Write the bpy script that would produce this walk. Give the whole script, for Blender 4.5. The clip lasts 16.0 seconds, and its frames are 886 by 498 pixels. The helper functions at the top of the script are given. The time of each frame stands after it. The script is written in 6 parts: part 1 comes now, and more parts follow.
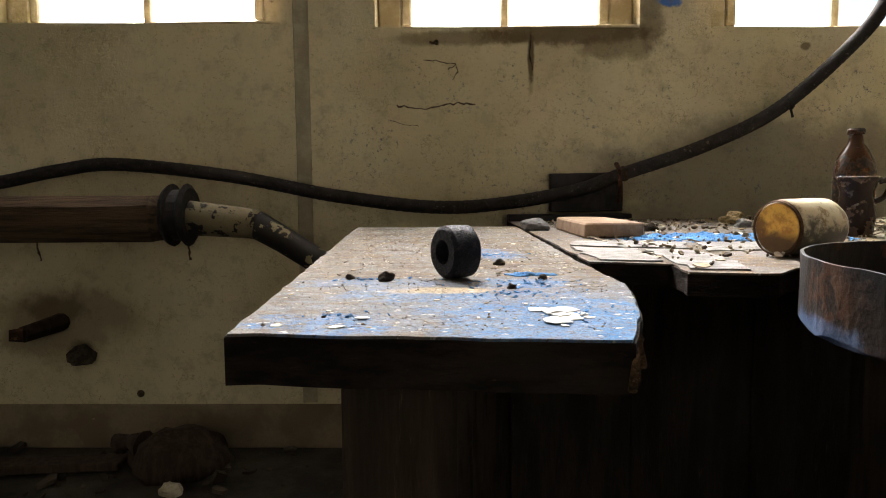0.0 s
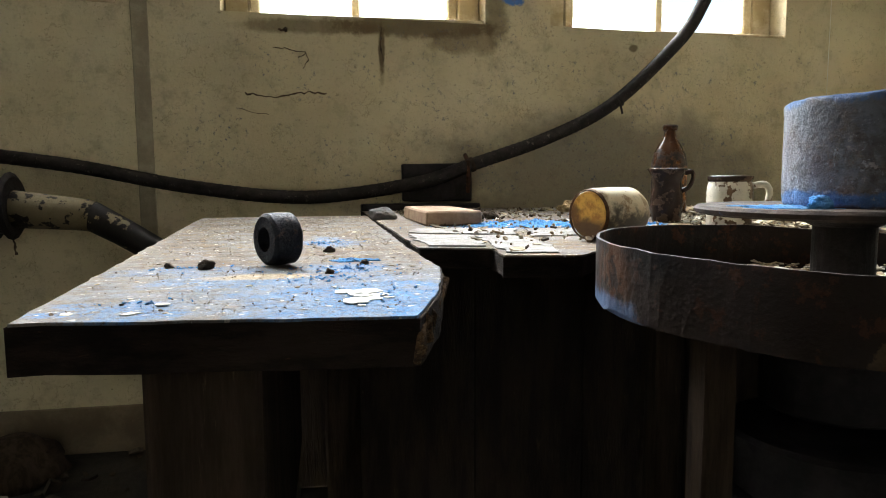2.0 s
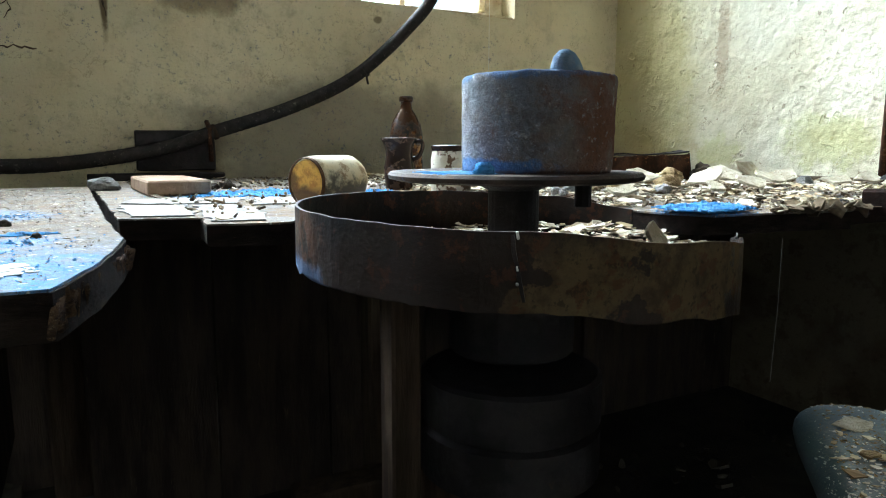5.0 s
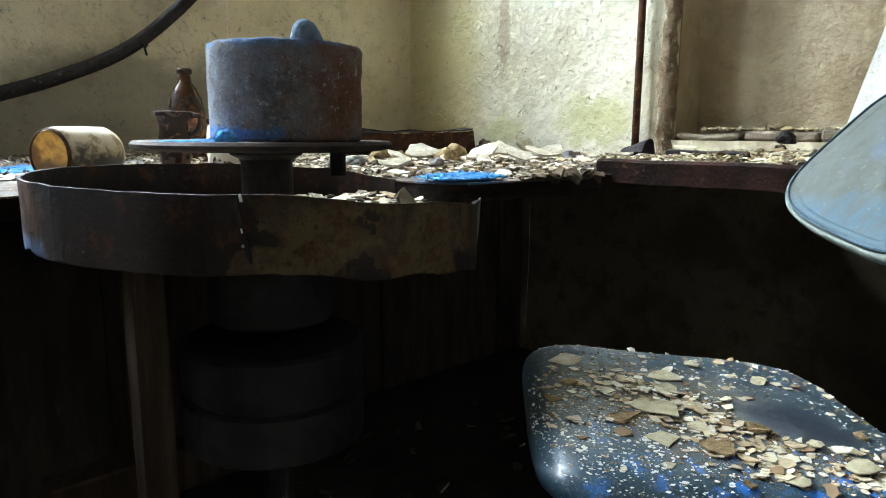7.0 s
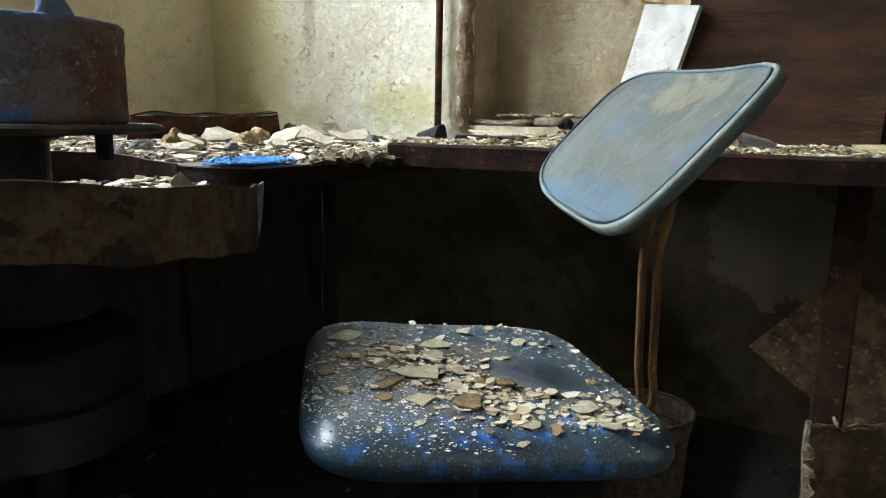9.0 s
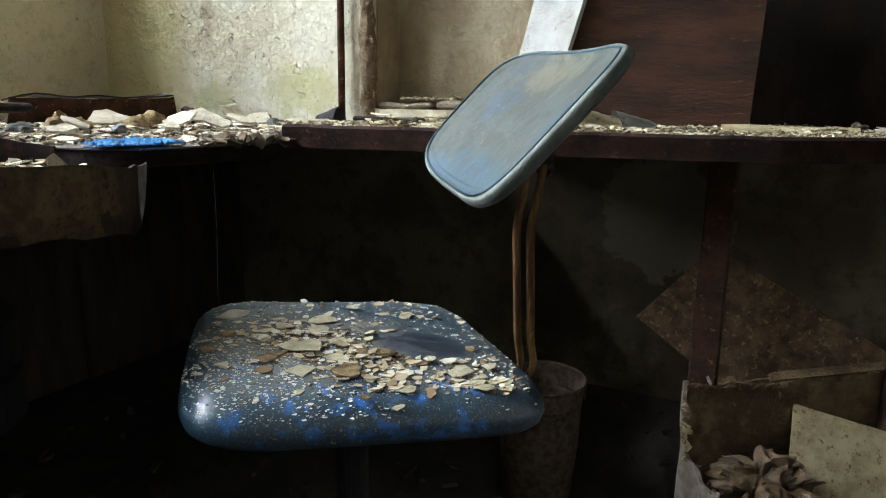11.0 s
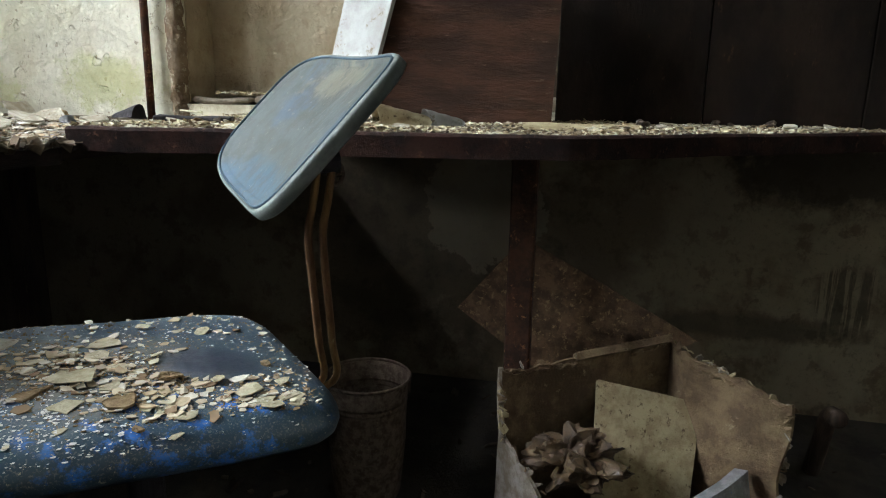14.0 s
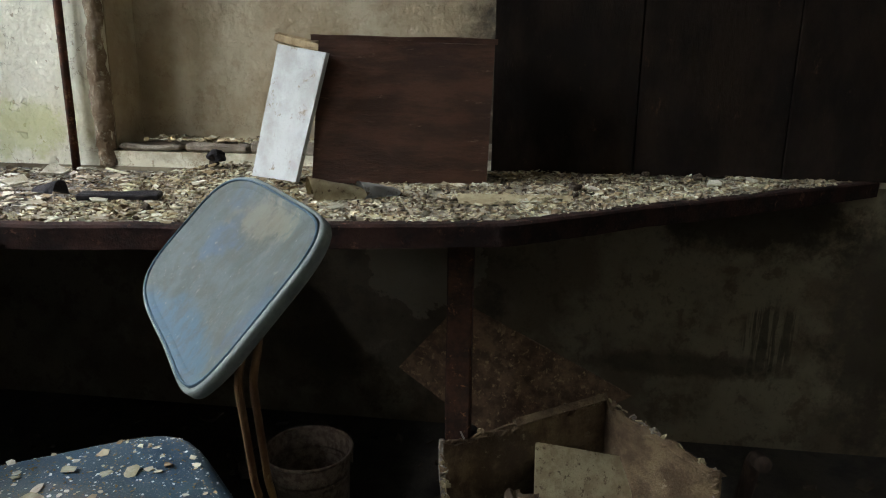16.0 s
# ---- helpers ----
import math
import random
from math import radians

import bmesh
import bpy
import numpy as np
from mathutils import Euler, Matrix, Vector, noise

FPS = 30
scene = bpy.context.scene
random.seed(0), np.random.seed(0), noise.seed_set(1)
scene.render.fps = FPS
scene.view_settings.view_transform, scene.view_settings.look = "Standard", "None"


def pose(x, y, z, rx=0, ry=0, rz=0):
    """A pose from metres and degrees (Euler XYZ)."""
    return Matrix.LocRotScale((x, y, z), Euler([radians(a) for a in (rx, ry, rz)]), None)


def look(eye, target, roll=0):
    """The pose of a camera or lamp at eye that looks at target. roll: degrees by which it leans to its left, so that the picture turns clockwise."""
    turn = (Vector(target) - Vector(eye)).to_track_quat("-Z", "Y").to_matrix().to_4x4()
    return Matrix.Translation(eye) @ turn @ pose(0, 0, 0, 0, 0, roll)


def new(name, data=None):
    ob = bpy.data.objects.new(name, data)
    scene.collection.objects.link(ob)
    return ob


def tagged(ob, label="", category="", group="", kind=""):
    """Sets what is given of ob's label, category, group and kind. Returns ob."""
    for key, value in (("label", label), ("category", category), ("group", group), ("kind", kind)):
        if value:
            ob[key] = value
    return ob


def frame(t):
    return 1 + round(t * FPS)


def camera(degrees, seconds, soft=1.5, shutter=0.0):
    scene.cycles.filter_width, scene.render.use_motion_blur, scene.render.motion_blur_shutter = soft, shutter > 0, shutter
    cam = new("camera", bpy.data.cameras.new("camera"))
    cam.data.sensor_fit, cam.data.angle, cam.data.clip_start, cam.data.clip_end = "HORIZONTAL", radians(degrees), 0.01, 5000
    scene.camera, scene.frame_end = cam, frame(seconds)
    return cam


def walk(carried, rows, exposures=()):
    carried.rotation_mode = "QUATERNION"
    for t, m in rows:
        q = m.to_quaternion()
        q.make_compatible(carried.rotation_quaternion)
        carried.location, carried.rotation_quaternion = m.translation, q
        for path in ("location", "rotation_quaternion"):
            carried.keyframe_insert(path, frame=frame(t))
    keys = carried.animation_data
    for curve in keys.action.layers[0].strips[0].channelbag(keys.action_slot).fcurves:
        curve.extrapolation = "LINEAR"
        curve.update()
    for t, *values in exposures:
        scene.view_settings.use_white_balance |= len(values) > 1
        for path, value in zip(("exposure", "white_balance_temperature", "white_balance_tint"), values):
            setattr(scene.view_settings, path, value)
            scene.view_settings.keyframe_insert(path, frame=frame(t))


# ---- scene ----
# camera and its walk
cam = camera(66.6, 16.0, 1.0)
PATH = [
    (0, (0.241, 0.174, 0.951), (0.192, 2.165, 0.772), -0.5),
    (0.5, (0.255, 0.169, 0.954), (0.262, 2.161, 0.772), -0.4),
    (1, (0.271, 0.161, 0.952), (0.375, 2.149, 0.767), -0.4),
    (1.5, (0.287, 0.152, 0.95), (0.487, 2.133, 0.755), -0.4),
    (2, (0.303, 0.14, 0.947), (0.63, 2.102, 0.739), -0.3),
    (2.5, (0.321, 0.14, 0.948), (0.76, 2.078, 0.727), -0.3),
    (3, (0.334, 0.132, 0.948), (0.891, 2.038, 0.713), -0.2),
    (5.5, (0.42, 0.077, 0.941), (1.442, 1.767, 0.631), 0.2),
    (6, (0.438, 0.059, 0.937), (1.567, 1.678, 0.613), 0.3),
    (6.5, (0.447, 0.031, 0.929), (1.688, 1.562, 0.59), 0.4),
    (7, (0.461, 0.008, 0.927), (1.804, 1.449, 0.581), 0.4),
    (7.5, (0.47, -0.027, 0.927), (1.939, 1.282, 0.567), 0.8),
    (8, (0.476, -0.042, 0.927), (2.015, 1.181, 0.559), 0.9),
    (8.5, (0.477, -0.055, 0.926), (2.08, 1.081, 0.547), 1.0),
    (9, (0.482, -0.065, 0.927), (2.139, 0.987, 0.544), 1.0),
    (11.5, (0.482, -0.129, 0.918), (2.264, 0.671, 0.486), 1.0),
    (12, (0.489, -0.138, 0.926), (2.292, 0.604, 0.482), 1.0),
    (12.5, (0.494, -0.158, 0.929), (2.334, 0.486, 0.479), 1.1),
    (13, (0.498, -0.163, 0.934), (2.363, 0.403, 0.486), 1.0),
    (13.5, (0.505, -0.175, 0.935), (2.389, 0.327, 0.49), 1.1),
    (14, (0.511, -0.182, 0.942), (2.416, 0.236, 0.5), 1.1),
    (14.5, (0.522, -0.186, 0.947), (2.443, 0.162, 0.511), 1.1),
    (15, (0.533, -0.193, 0.965), (2.467, 0.075, 0.532), 1.1),
    (15.5, (0.535, -0.196, 1.008), (2.47, 0.044, 0.562), 1.0),
    (16, (0.551, -0.191, 1.131), (2.476, 0.067, 0.654), 0.7),
]
EXPOSURES = [(0, 1.18, 6950, 15), (3, 1.40, 6000, 6), (5.5, 1.62, 5550, 2), (9, 1.34, 5850, 8), (12.5, 1.22, 5750, 9), (15, 0.90, 5800, 10), (16, 0.65, 5800, 10)]
walk(cam, [(t, look(eye, target, roll)) for t, eye, target, roll in PATH], EXPOSURES)

# the plan, in metres
WALL_Y, WALL_X, NICHE_X, TOP, RTOP, CEIL = 2.587, 2.64, 2.82, 0.836, 0.872, 3.7
WINDOWS = [(-1.42, -0.38, 1.55, 1.53), (-0.05, 0.87, 1.517, 1.50), (1.115, 2.07, 1.502, 1.482)]
WIN_TOP = 3.4

# daylight: an overcast sky behind the windows
world = bpy.data.worlds.new("overcast_sky")
scene.world = world
world.use_nodes = True
wn = world.node_tree.nodes
sky = wn.new("ShaderNodeTexSky")
sky.sky_type, sky.sun_disc, sky.sun_elevation, sky.sun_rotation = "NISHITA", False, radians(40), radians(-17)
wn["Background"].inputs["Strength"].default_value = 0.12
world.node_tree.links.new(sky.outputs[0], wn["Background"].inputs[0])
sun = new("sun", bpy.data.lights.new("sun", "SUN"))
sun.data.energy, sun.data.angle, sun.data.color = 5.0, radians(32), (1.0, 0.98, 0.95)
sun.matrix_world = look((-1.6, 8, 6.6), (0.35, 1.5, 0.9))
for wx0, wx1, wz0, wz1 in WINDOWS:
    lamp = new("window_daylight", bpy.data.lights.new("window_daylight", "AREA"))
    lamp.data.shape, lamp.data.size, lamp.data.size_y = "RECTANGLE", wx1 - wx0 + 0.5, 2.5
    lamp.data.energy, lamp.data.color = 74, (0.89, 0.96, 1.0)
    cx = (wx0 + wx1) / 2
    lamp.matrix_world = look((cx, 3.45, 2.85), (cx, 1.6, 1.55))


# ---- materials ----
class Nodes:
    """Short hand for building a node material."""

    def __init__(self, name):
        self.mat = bpy.data.materials.new(name)
        self.mat.use_nodes = True
        self.tree = self.mat.node_tree
        self.bsdf = self.tree.nodes["Principled BSDF"]
        self.place = self.node("ShaderNodeNewGeometry").outputs["Position"]

    def node(self, kind):
        return self.tree.nodes.new(kind)

    def link(self, a, b):
        self.tree.links.new(a, b)

    def put(self, socket, value):
        if isinstance(value, bpy.types.NodeSocket):
            self.link(value, socket)
        else:
            socket.default_value = value

    def noise(self, scale, detail=6, rough=0.6, stretch=None, kind="ShaderNodeTexNoise"):
        n = self.node(kind)
        n.inputs["Scale"].default_value = scale
        if kind == "ShaderNodeTexNoise":
            n.inputs["Detail"].default_value, n.inputs["Roughness"].default_value = detail, rough
        place = self.place
        if stretch:
            m = self.node("ShaderNodeVectorMath")
            m.operation = "MULTIPLY"
            self.link(place, m.inputs[0])
            m.inputs[1].default_value = stretch
            place = m.outputs[0]
        self.link(place, n.inputs["Vector"])
        return n.outputs[0]

    def ramp(self, value, lo, hi):
        n = self.node("ShaderNodeMapRange")
        n.interpolation_type = "SMOOTHSTEP"
        self.put(n.inputs["Value"], value)
        n.inputs["From Min"].default_value, n.inputs["From Max"].default_value = lo, hi
        return n.outputs[0]

    def math(self, op, a, b=0.0, clamp=False):
        n = self.node("ShaderNodeMath")
        n.operation, n.use_clamp = op, clamp
        self.put(n.inputs[0], a)
        self.put(n.inputs[1], b)
        return n.outputs[0]

    def mix(self, f, a, b):
        n = self.node("ShaderNodeMix")
        n.data_type = "RGBA"
        self.put(n.inputs[0], f)
        self.put(n.inputs[6], a if isinstance(a, bpy.types.NodeSocket) else (*a, 1))
        self.put(n.inputs[7], b if isinstance(b, bpy.types.NodeSocket) else (*b, 1))
        return n.outputs[2]

    def blob(self, centre, radii, ragged=0.5, scale=9.0):
        """A stain with a ragged edge round a place of the room."""
        m = self.node("ShaderNodeVectorMath")
        m.operation = "SUBTRACT"
        self.link(self.place, m.inputs[0])
        m.inputs[1].default_value = centre
        d = self.node("ShaderNodeVectorMath")
        d.operation = "DIVIDE"
        self.link(m.outputs[0], d.inputs[0])
        d.inputs[1].default_value = radii
        le = self.node("ShaderNodeVectorMath")
        le.operation = "LENGTH"
        self.link(d.outputs[0], le.inputs[0])
        n = self.math("MULTIPLY", self.math("SUBTRACT", self.noise(scale, 8, 0.7), 0.5), ragged * 4)
        v = self.math("ADD", le.outputs["Value"], n)
        return self.math("SUBTRACT", 1.0, self.ramp(v, 0.55, 1.1), True)

    def veins(self, scale, width, detail=7):
        """Thin broken lines, as along the rims of old flakes."""
        d = self.math("ABSOLUTE", self.math("SUBTRACT", self.noise(scale, detail, 0.62), 0.5))
        line = self.math("SUBTRACT", 1.0, self.ramp(d, width * 0.3, width), True)
        return self.math("MULTIPLY", line, self.ramp(self.noise(scale * 0.9 + 1.7, 4), 0.44, 0.58))

    def finish(self, colour, rough=0.85, bump=(), metal=0.0, spec=0.3):
        self.put(self.bsdf.inputs["Base Color"], colour if isinstance(colour, bpy.types.NodeSocket) else (*colour, 1))
        self.put(self.bsdf.inputs["Roughness"], rough)
        self.put(self.bsdf.inputs["Metallic"], metal)
        self.bsdf.inputs["Specular IOR Level"].default_value = spec
        before = None
        for height, strength, distance in bump:
            b = self.node("ShaderNodeBump")
            b.inputs["Strength"].default_value, b.inputs["Distance"].default_value = strength, distance
            self.link(height, b.inputs["Height"])
            if before:
                self.link(before, b.inputs["Normal"])
            before = b.outputs[0]
        if before:
            self.link(before, self.bsdf.inputs["Normal"])
        return self.mat


def worn(name, light, dark, spot, scale=8.0, fine=60.0, rough=0.85, metal=0.0, spots=0.62, bump=0.4, depth=0.004, stretch=None, spec=0.14):
    """Two tones at a broad scale, a third one in spots, and a fine grain."""
    m = Nodes(name)
    broad, grain = m.noise(scale, 7, 0.65, stretch), m.noise(fine, 5, 0.7, stretch)
    c = m.mix(m.ramp(broad, 0.38, 0.62), light, dark)
    patch = m.noise(scale * 2.3, 9, 0.75, stretch)
    c = m.mix(m.ramp(patch, spots, spots + 0.08), c, spot)
    c = m.mix(m.math("MULTIPLY", m.ramp(grain, 0.45, 0.75), 0.35), c, dark)
    r = m.math("ADD", m.math("MULTIPLY", m.math("SUBTRACT", grain, 0.5), 0.35), rough, True)
    return m.finish(c, r, ((grain, bump, depth), (patch, bump, depth * 2)), metal, spec)


BLUE = (0.035, 0.16, 0.52)


def window_wall_material():
    m = Nodes("yellowed_limewash")
    broad, grain, mid = m.noise(1.6, 6), m.noise(120, 4), m.noise(14, 9, 0.72)
    c = m.mix(m.ramp(broad, 0.35, 0.68), (0.64, 0.555, 0.365), (0.50, 0.43, 0.27))
    c = m.mix(m.math("MULTIPLY", m.ramp(mid, 0.48, 0.70), 0.6), c, (0.33, 0.28, 0.18))
    c = m.mix(m.math("MULTIPLY", m.ramp(m.noise(90, 4, 0.7), 0.58, 0.70), 0.5), c, (0.24, 0.20, 0.13))
    soot = m.blob((1.35, WALL_Y, 0.98), (0.75, 0.5, 0.26), 0.35, 4)
    c = m.mix(m.math("MULTIPLY", soot, 0.7), c, (0.155, 0.14, 0.115))
    smoke = m.blob((-1.22, WALL_Y, 0.47), (0.30, 0.5, 0.17), 0.5, 7)
    c = m.mix(m.math("MULTIPLY", smoke, 0.6), c, (0.16, 0.12, 0.075))
    # brown seepage below the middle window
    for centre, radii, k in (((0.62, WALL_Y, 1.485), (0.36, 0.5, 0.045), 0.8), ((0.80, WALL_Y, 1.44), (0.16, 0.5, 0.06), 0.55), ((0.91, WALL_Y, 1.53), (0.055, 0.5, 0.12), 0.55), ((0.25, WALL_Y, 1.475), (0.3, 0.5, 0.03), 0.6),
                             ((0.495, WALL_Y, 1.40), (0.014, 0.5, 0.11), 0.9), ((-1.25, WALL_Y, 0.52), (0.13, 0.5, 0.07), 0.7), ((-1.15, WALL_Y, 0.36), (0.06, 0.5, 0.05), 0.8), ((1.44, WALL_Y, 1.43), (0.018, 0.5, 0.014), 0.8)):
        c = m.mix(m.math("MULTIPLY", m.blob(centre, radii, 0.35, 16), k), c, (0.10, 0.065, 0.03))
    specks = m.ramp(m.noise(60, 5, 0.8), 0.56, 0.64)
    specks = m.math("MULTIPLY", specks, m.ramp(m.noise(5, 6, 0.7), 0.40, 0.62))
    near = m.math("MULTIPLY", specks, m.blob((0.9, WALL_Y, 1.15), (1.6, 0.5, 0.6), 0.4, 4))
    c = m.mix(m.math("MULTIPLY", near, 0.9), c, (0.10, 0.11, 0.145))
    c = m.mix(m.math("MULTIPLY", m.ramp(m.noise(34, 4, 0.7), 0.64, 0.68), 0.55), c, (0.17, 0.135, 0.085))
    c = m.mix(m.math("MULTIPLY", m.blob((0.97, WALL_Y, 1.585), (0.045, 0.4, 0.02), 0.4, 40), 0.9), c, BLUE)
    c = m.mix(m.ramp(m.noise(7, 10, 0.8), 0.70, 0.74), c, (0.25, 0.22, 0.15))
    c = m.mix(m.math("MULTIPLY", m.veins(5, 0.006), 0.45), c, (0.20, 0.15, 0.08))
    return m.finish(c, 0.9, ((grain, 0.4, 0.002), (mid, 0.7, 0.008)), 0, 0.2)


def right_wall_material():
    m = Nodes("flaking_white_plaster")
    broad, grain, flake = m.noise(2.2, 7), m.noise(110, 5, 0.7), m.noise(17, 10, 0.72)
    c = m.mix(m.ramp(broad, 0.36, 0.64), (0.71, 0.67, 0.53), (0.59, 0.54, 0.38))
    c = m.mix(m.math("MULTIPLY", m.ramp(flake, 0.58, 0.61), 0.35), c, (0.48, 0.43, 0.31))
    c = m.mix(m.math("MULTIPLY", m.ramp(m.noise(34, 8, 0.75), 0.62, 0.68), 0.45), c, (0.38, 0.32, 0.22))
    c = m.mix(m.math("MULTIPLY", m.blob((WALL_X, 2.5, 1.3), (0.5, 0.42, 1.4), 0.4, 3), 0.8), c, (0.50, 0.44, 0.21))
    rims = m.veins(4, 0.006, 7)
    c = m.mix(m.math("MULTIPLY", rims, 0.6), c, (0.22, 0.16, 0.085))
    c = m.mix(m.math("MULTIPLY", m.ramp(m.noise(4.5, 8, 0.7), 0.58, 0.62), 0.3), c, (0.46, 0.38, 0.23))
    c = m.mix(m.math("MULTIPLY", m.ramp(m.noise(38, 3, 0.5), 0.68, 0.71), 0.6), c, (0.24, 0.17, 0.09))
    c = m.mix(m.math("MULTIPLY", m.blob((WALL_X, 1.98, 1.35), (0.4, 0.035, 0.22), 0.6, 22), 0.55), c, (0.30, 0.20, 0.11))
    # green growth at the foot of the wall
    for centre, radii in (((WALL_X, 1.98, 0.93), (0.4, 0.12, 0.07)), ((WALL_X, 1.52, 0.97), (0.4, 0.2, 0.10))):
        c = m.mix(m.math("MULTIPLY", m.blob(centre, radii, 0.7, 16), 0.5), c, (0.44, 0.45, 0.15))
    c = m.mix(m.math("MULTIPLY", m.blob((NICHE_X, 0.75, 0.95), (0.5, 0.6, 0.12), 0.5, 10), 0.65), c, (0.26, 0.19, 0.11))
    # mould and shade at the far niche end, both put into the colour
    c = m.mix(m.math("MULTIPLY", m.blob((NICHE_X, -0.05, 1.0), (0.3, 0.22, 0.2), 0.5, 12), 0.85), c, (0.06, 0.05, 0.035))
    # a darker zone in the lower part, with dark upright streaks
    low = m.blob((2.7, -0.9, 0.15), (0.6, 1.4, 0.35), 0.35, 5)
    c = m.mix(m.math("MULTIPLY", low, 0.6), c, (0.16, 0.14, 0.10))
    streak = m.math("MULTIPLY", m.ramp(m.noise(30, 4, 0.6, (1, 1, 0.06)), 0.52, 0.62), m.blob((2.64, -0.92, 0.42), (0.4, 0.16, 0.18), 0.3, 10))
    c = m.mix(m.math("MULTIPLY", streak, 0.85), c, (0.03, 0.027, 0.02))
    return m.finish(c, 0.92, ((grain, 0.45, 0.003), (m.noise(15, 7, 0.6), 0.45, 0.012), (m.noise(6.5, 5, 0.5), 0.9, 0.035), (broad, 0.6, 0.04), (m.ramp(m.noise(13, 3, 0.5), 0.66, 0.70), 0.7, -0.008)), 0, 0.2)


def bench_top_material():
    """A grey board dusted with chalk, clay and blue pigment."""
    m = Nodes("dusty_pigmented_board")
    grainy, fine, mid = m.noise(40, 7, 0.75), m.noise(170, 4, 0.8), m.noise(11, 8, 0.7)
    wood = m.mix(m.ramp(m.noise(9, 6, 0.6, (1.2, 5, 5)), 0.4, 0.6), (0.20, 0.165, 0.125), (0.12, 0.098, 0.075))
    c = m.mix(m.ramp(mid, 0.42, 0.60), wood, (0.20, 0.19, 0.18))
    c = m.mix(m.math("MULTIPLY", m.ramp(grainy, 0.50, 0.62), 0.8), c, (0.21, 0.14, 0.07))
    wash = m.math("MULTIPLY", m.blob((0.33, 0.82, TOP), (0.22, 0.20, 0.2), 0.6, 14), m.ramp(m.noise(60, 7, 0.75), 0.34, 0.62))
    c = m.mix(m.math("MULTIPLY", wash, 0.55), c, (0.14, 0.24, 0.38))
    veil = m.math("MULTIPLY", m.blob((0.24, 0.86, TOP), (0.26, 0.26, 0.2), 0.4, 6), m.ramp(m.noise(22, 8, 0.7, (0.8, 3, 1)), 0.38, 0.62))
    c = m.mix(m.math("MULTIPLY", veil, 0.5), c, (0.24, 0.28, 0.33))
    for centre, radii, k in (((0.33, 0.76, TOP), (0.13, 0.15, 0.2), 0.95), ((0.12, 0.74, TOP), (0.06, 0.06, 0.2), 0.9), ((0.13, 1.0, TOP), (0.1, 0.05, 0.2), 0.5), ((0.32, 0.98, TOP), (0.05, 0.06, 0.2), 0.95),
                             ((0.75, 1.72, TOP), (0.22, 0.16, 0.2), 0.95), ((0.3, 1.35, TOP), (0.06, 0.1, 0.2), 0.8), ((1.3, 0.86, TOP), (0.1, 0.09, 0.2), 0.95), ((0.22, 0.9, TOP), (0.12, 0.06, 0.2), 0.8), ((0.40, 0.72, TOP), (0.08, 0.14, 0.2), 0.7)):
        b = m.math("MULTIPLY", m.math("MULTIPLY", m.blob(centre, radii, 0.8, 26), k), m.ramp(m.noise(130, 5, 0.8), 0.34, 0.56))
        c = m.mix(m.math("MULTIPLY", b, 0.78), c, m.mix(m.ramp(grainy, 0.4, 0.6), (0.045, 0.20, 0.46), (0.16, 0.27, 0.42)))
    c = m.mix(m.math("MULTIPLY", m.blob((0.22, 0.93, TOP), (0.07, 0.03, 0.2), 0.3, 20), 0.7), c, (0.55, 0.42, 0.22))
    c = m.mix(m.ramp(fine, 0.57, 0.64), c, (0.06, 0.05, 0.04))
    c = m.mix(m.math("MULTIPLY", m.ramp(m.noise(300, 3, 0.7), 0.5, 0.62), 0.55), c, (0.10, 0.075, 0.05))
    c = m.mix(m.ramp(m.noise(85, 3, 0.6), 0.63, 0.67), c, (0.50, 0.48, 0.43))
    return m.finish(c, 0.92, ((fine, 0.6, 0.003), (grainy, 0.7, 0.006)), 0, 0.12)


def seat_material():
    m = Nodes("grimy_blue_vinyl")
    fine, mid, broad = m.noise(190, 3, 0.6), m.noise(38, 6, 0.7), m.noise(7, 4)
    c = m.mix(m.ramp(broad, 0.4, 0.62), (0.028, 0.068, 0.108), (0.042, 0.078, 0.100))
    edge = m.blob((1.03, 0.19, 0.60), (0.15, 0.17, 0.2), 0.5, 16)
    c = m.mix(m.math("MULTIPLY", edge, m.ramp(mid, 0.52, 0.64)), c, (0.035, 0.18, 0.60))
    dust = m.math("MULTIPLY", m.ramp(m.noise(26, 8, 0.75), 0.40, 0.62), m.blob((1.13, 0.34, 0.62), (0.13, 0.18, 0.3), 0.4, 10))
    c = m.mix(m.math("MULTIPLY", dust, 0.65), c, (0.22, 0.175, 0.115))
    c = m.mix(m.math("MULTIPLY", m.ramp(m.noise(420, 3, 0.6), 0.52, 0.66), 0.55), c, (0.22, 0.22, 0.20))
    c = m.mix(m.ramp(m.noise(150, 6, 0.8), 0.62, 0.66), c, (0.50, 0.46, 0.34))
    bare = m.blob((1.185, 0.245, 0.62), (0.06, 0.07, 0.1), 0.2, 18)
    c = m.mix(m.math("MULTIPLY", bare, 0.95), c, (0.030, 0.040, 0.060))
    m.bsdf.inputs["Coat Weight"].default_value, m.bsdf.inputs["Coat Roughness"].default_value = 0.8, 0.27
    r = m.math("ADD", 0.30, m.math("MULTIPLY", dust, 0.5))
    return m.finish(c, r, ((fine, 0.25, 0.001), (mid, 0.2, 0.002)), 0, 0.5)


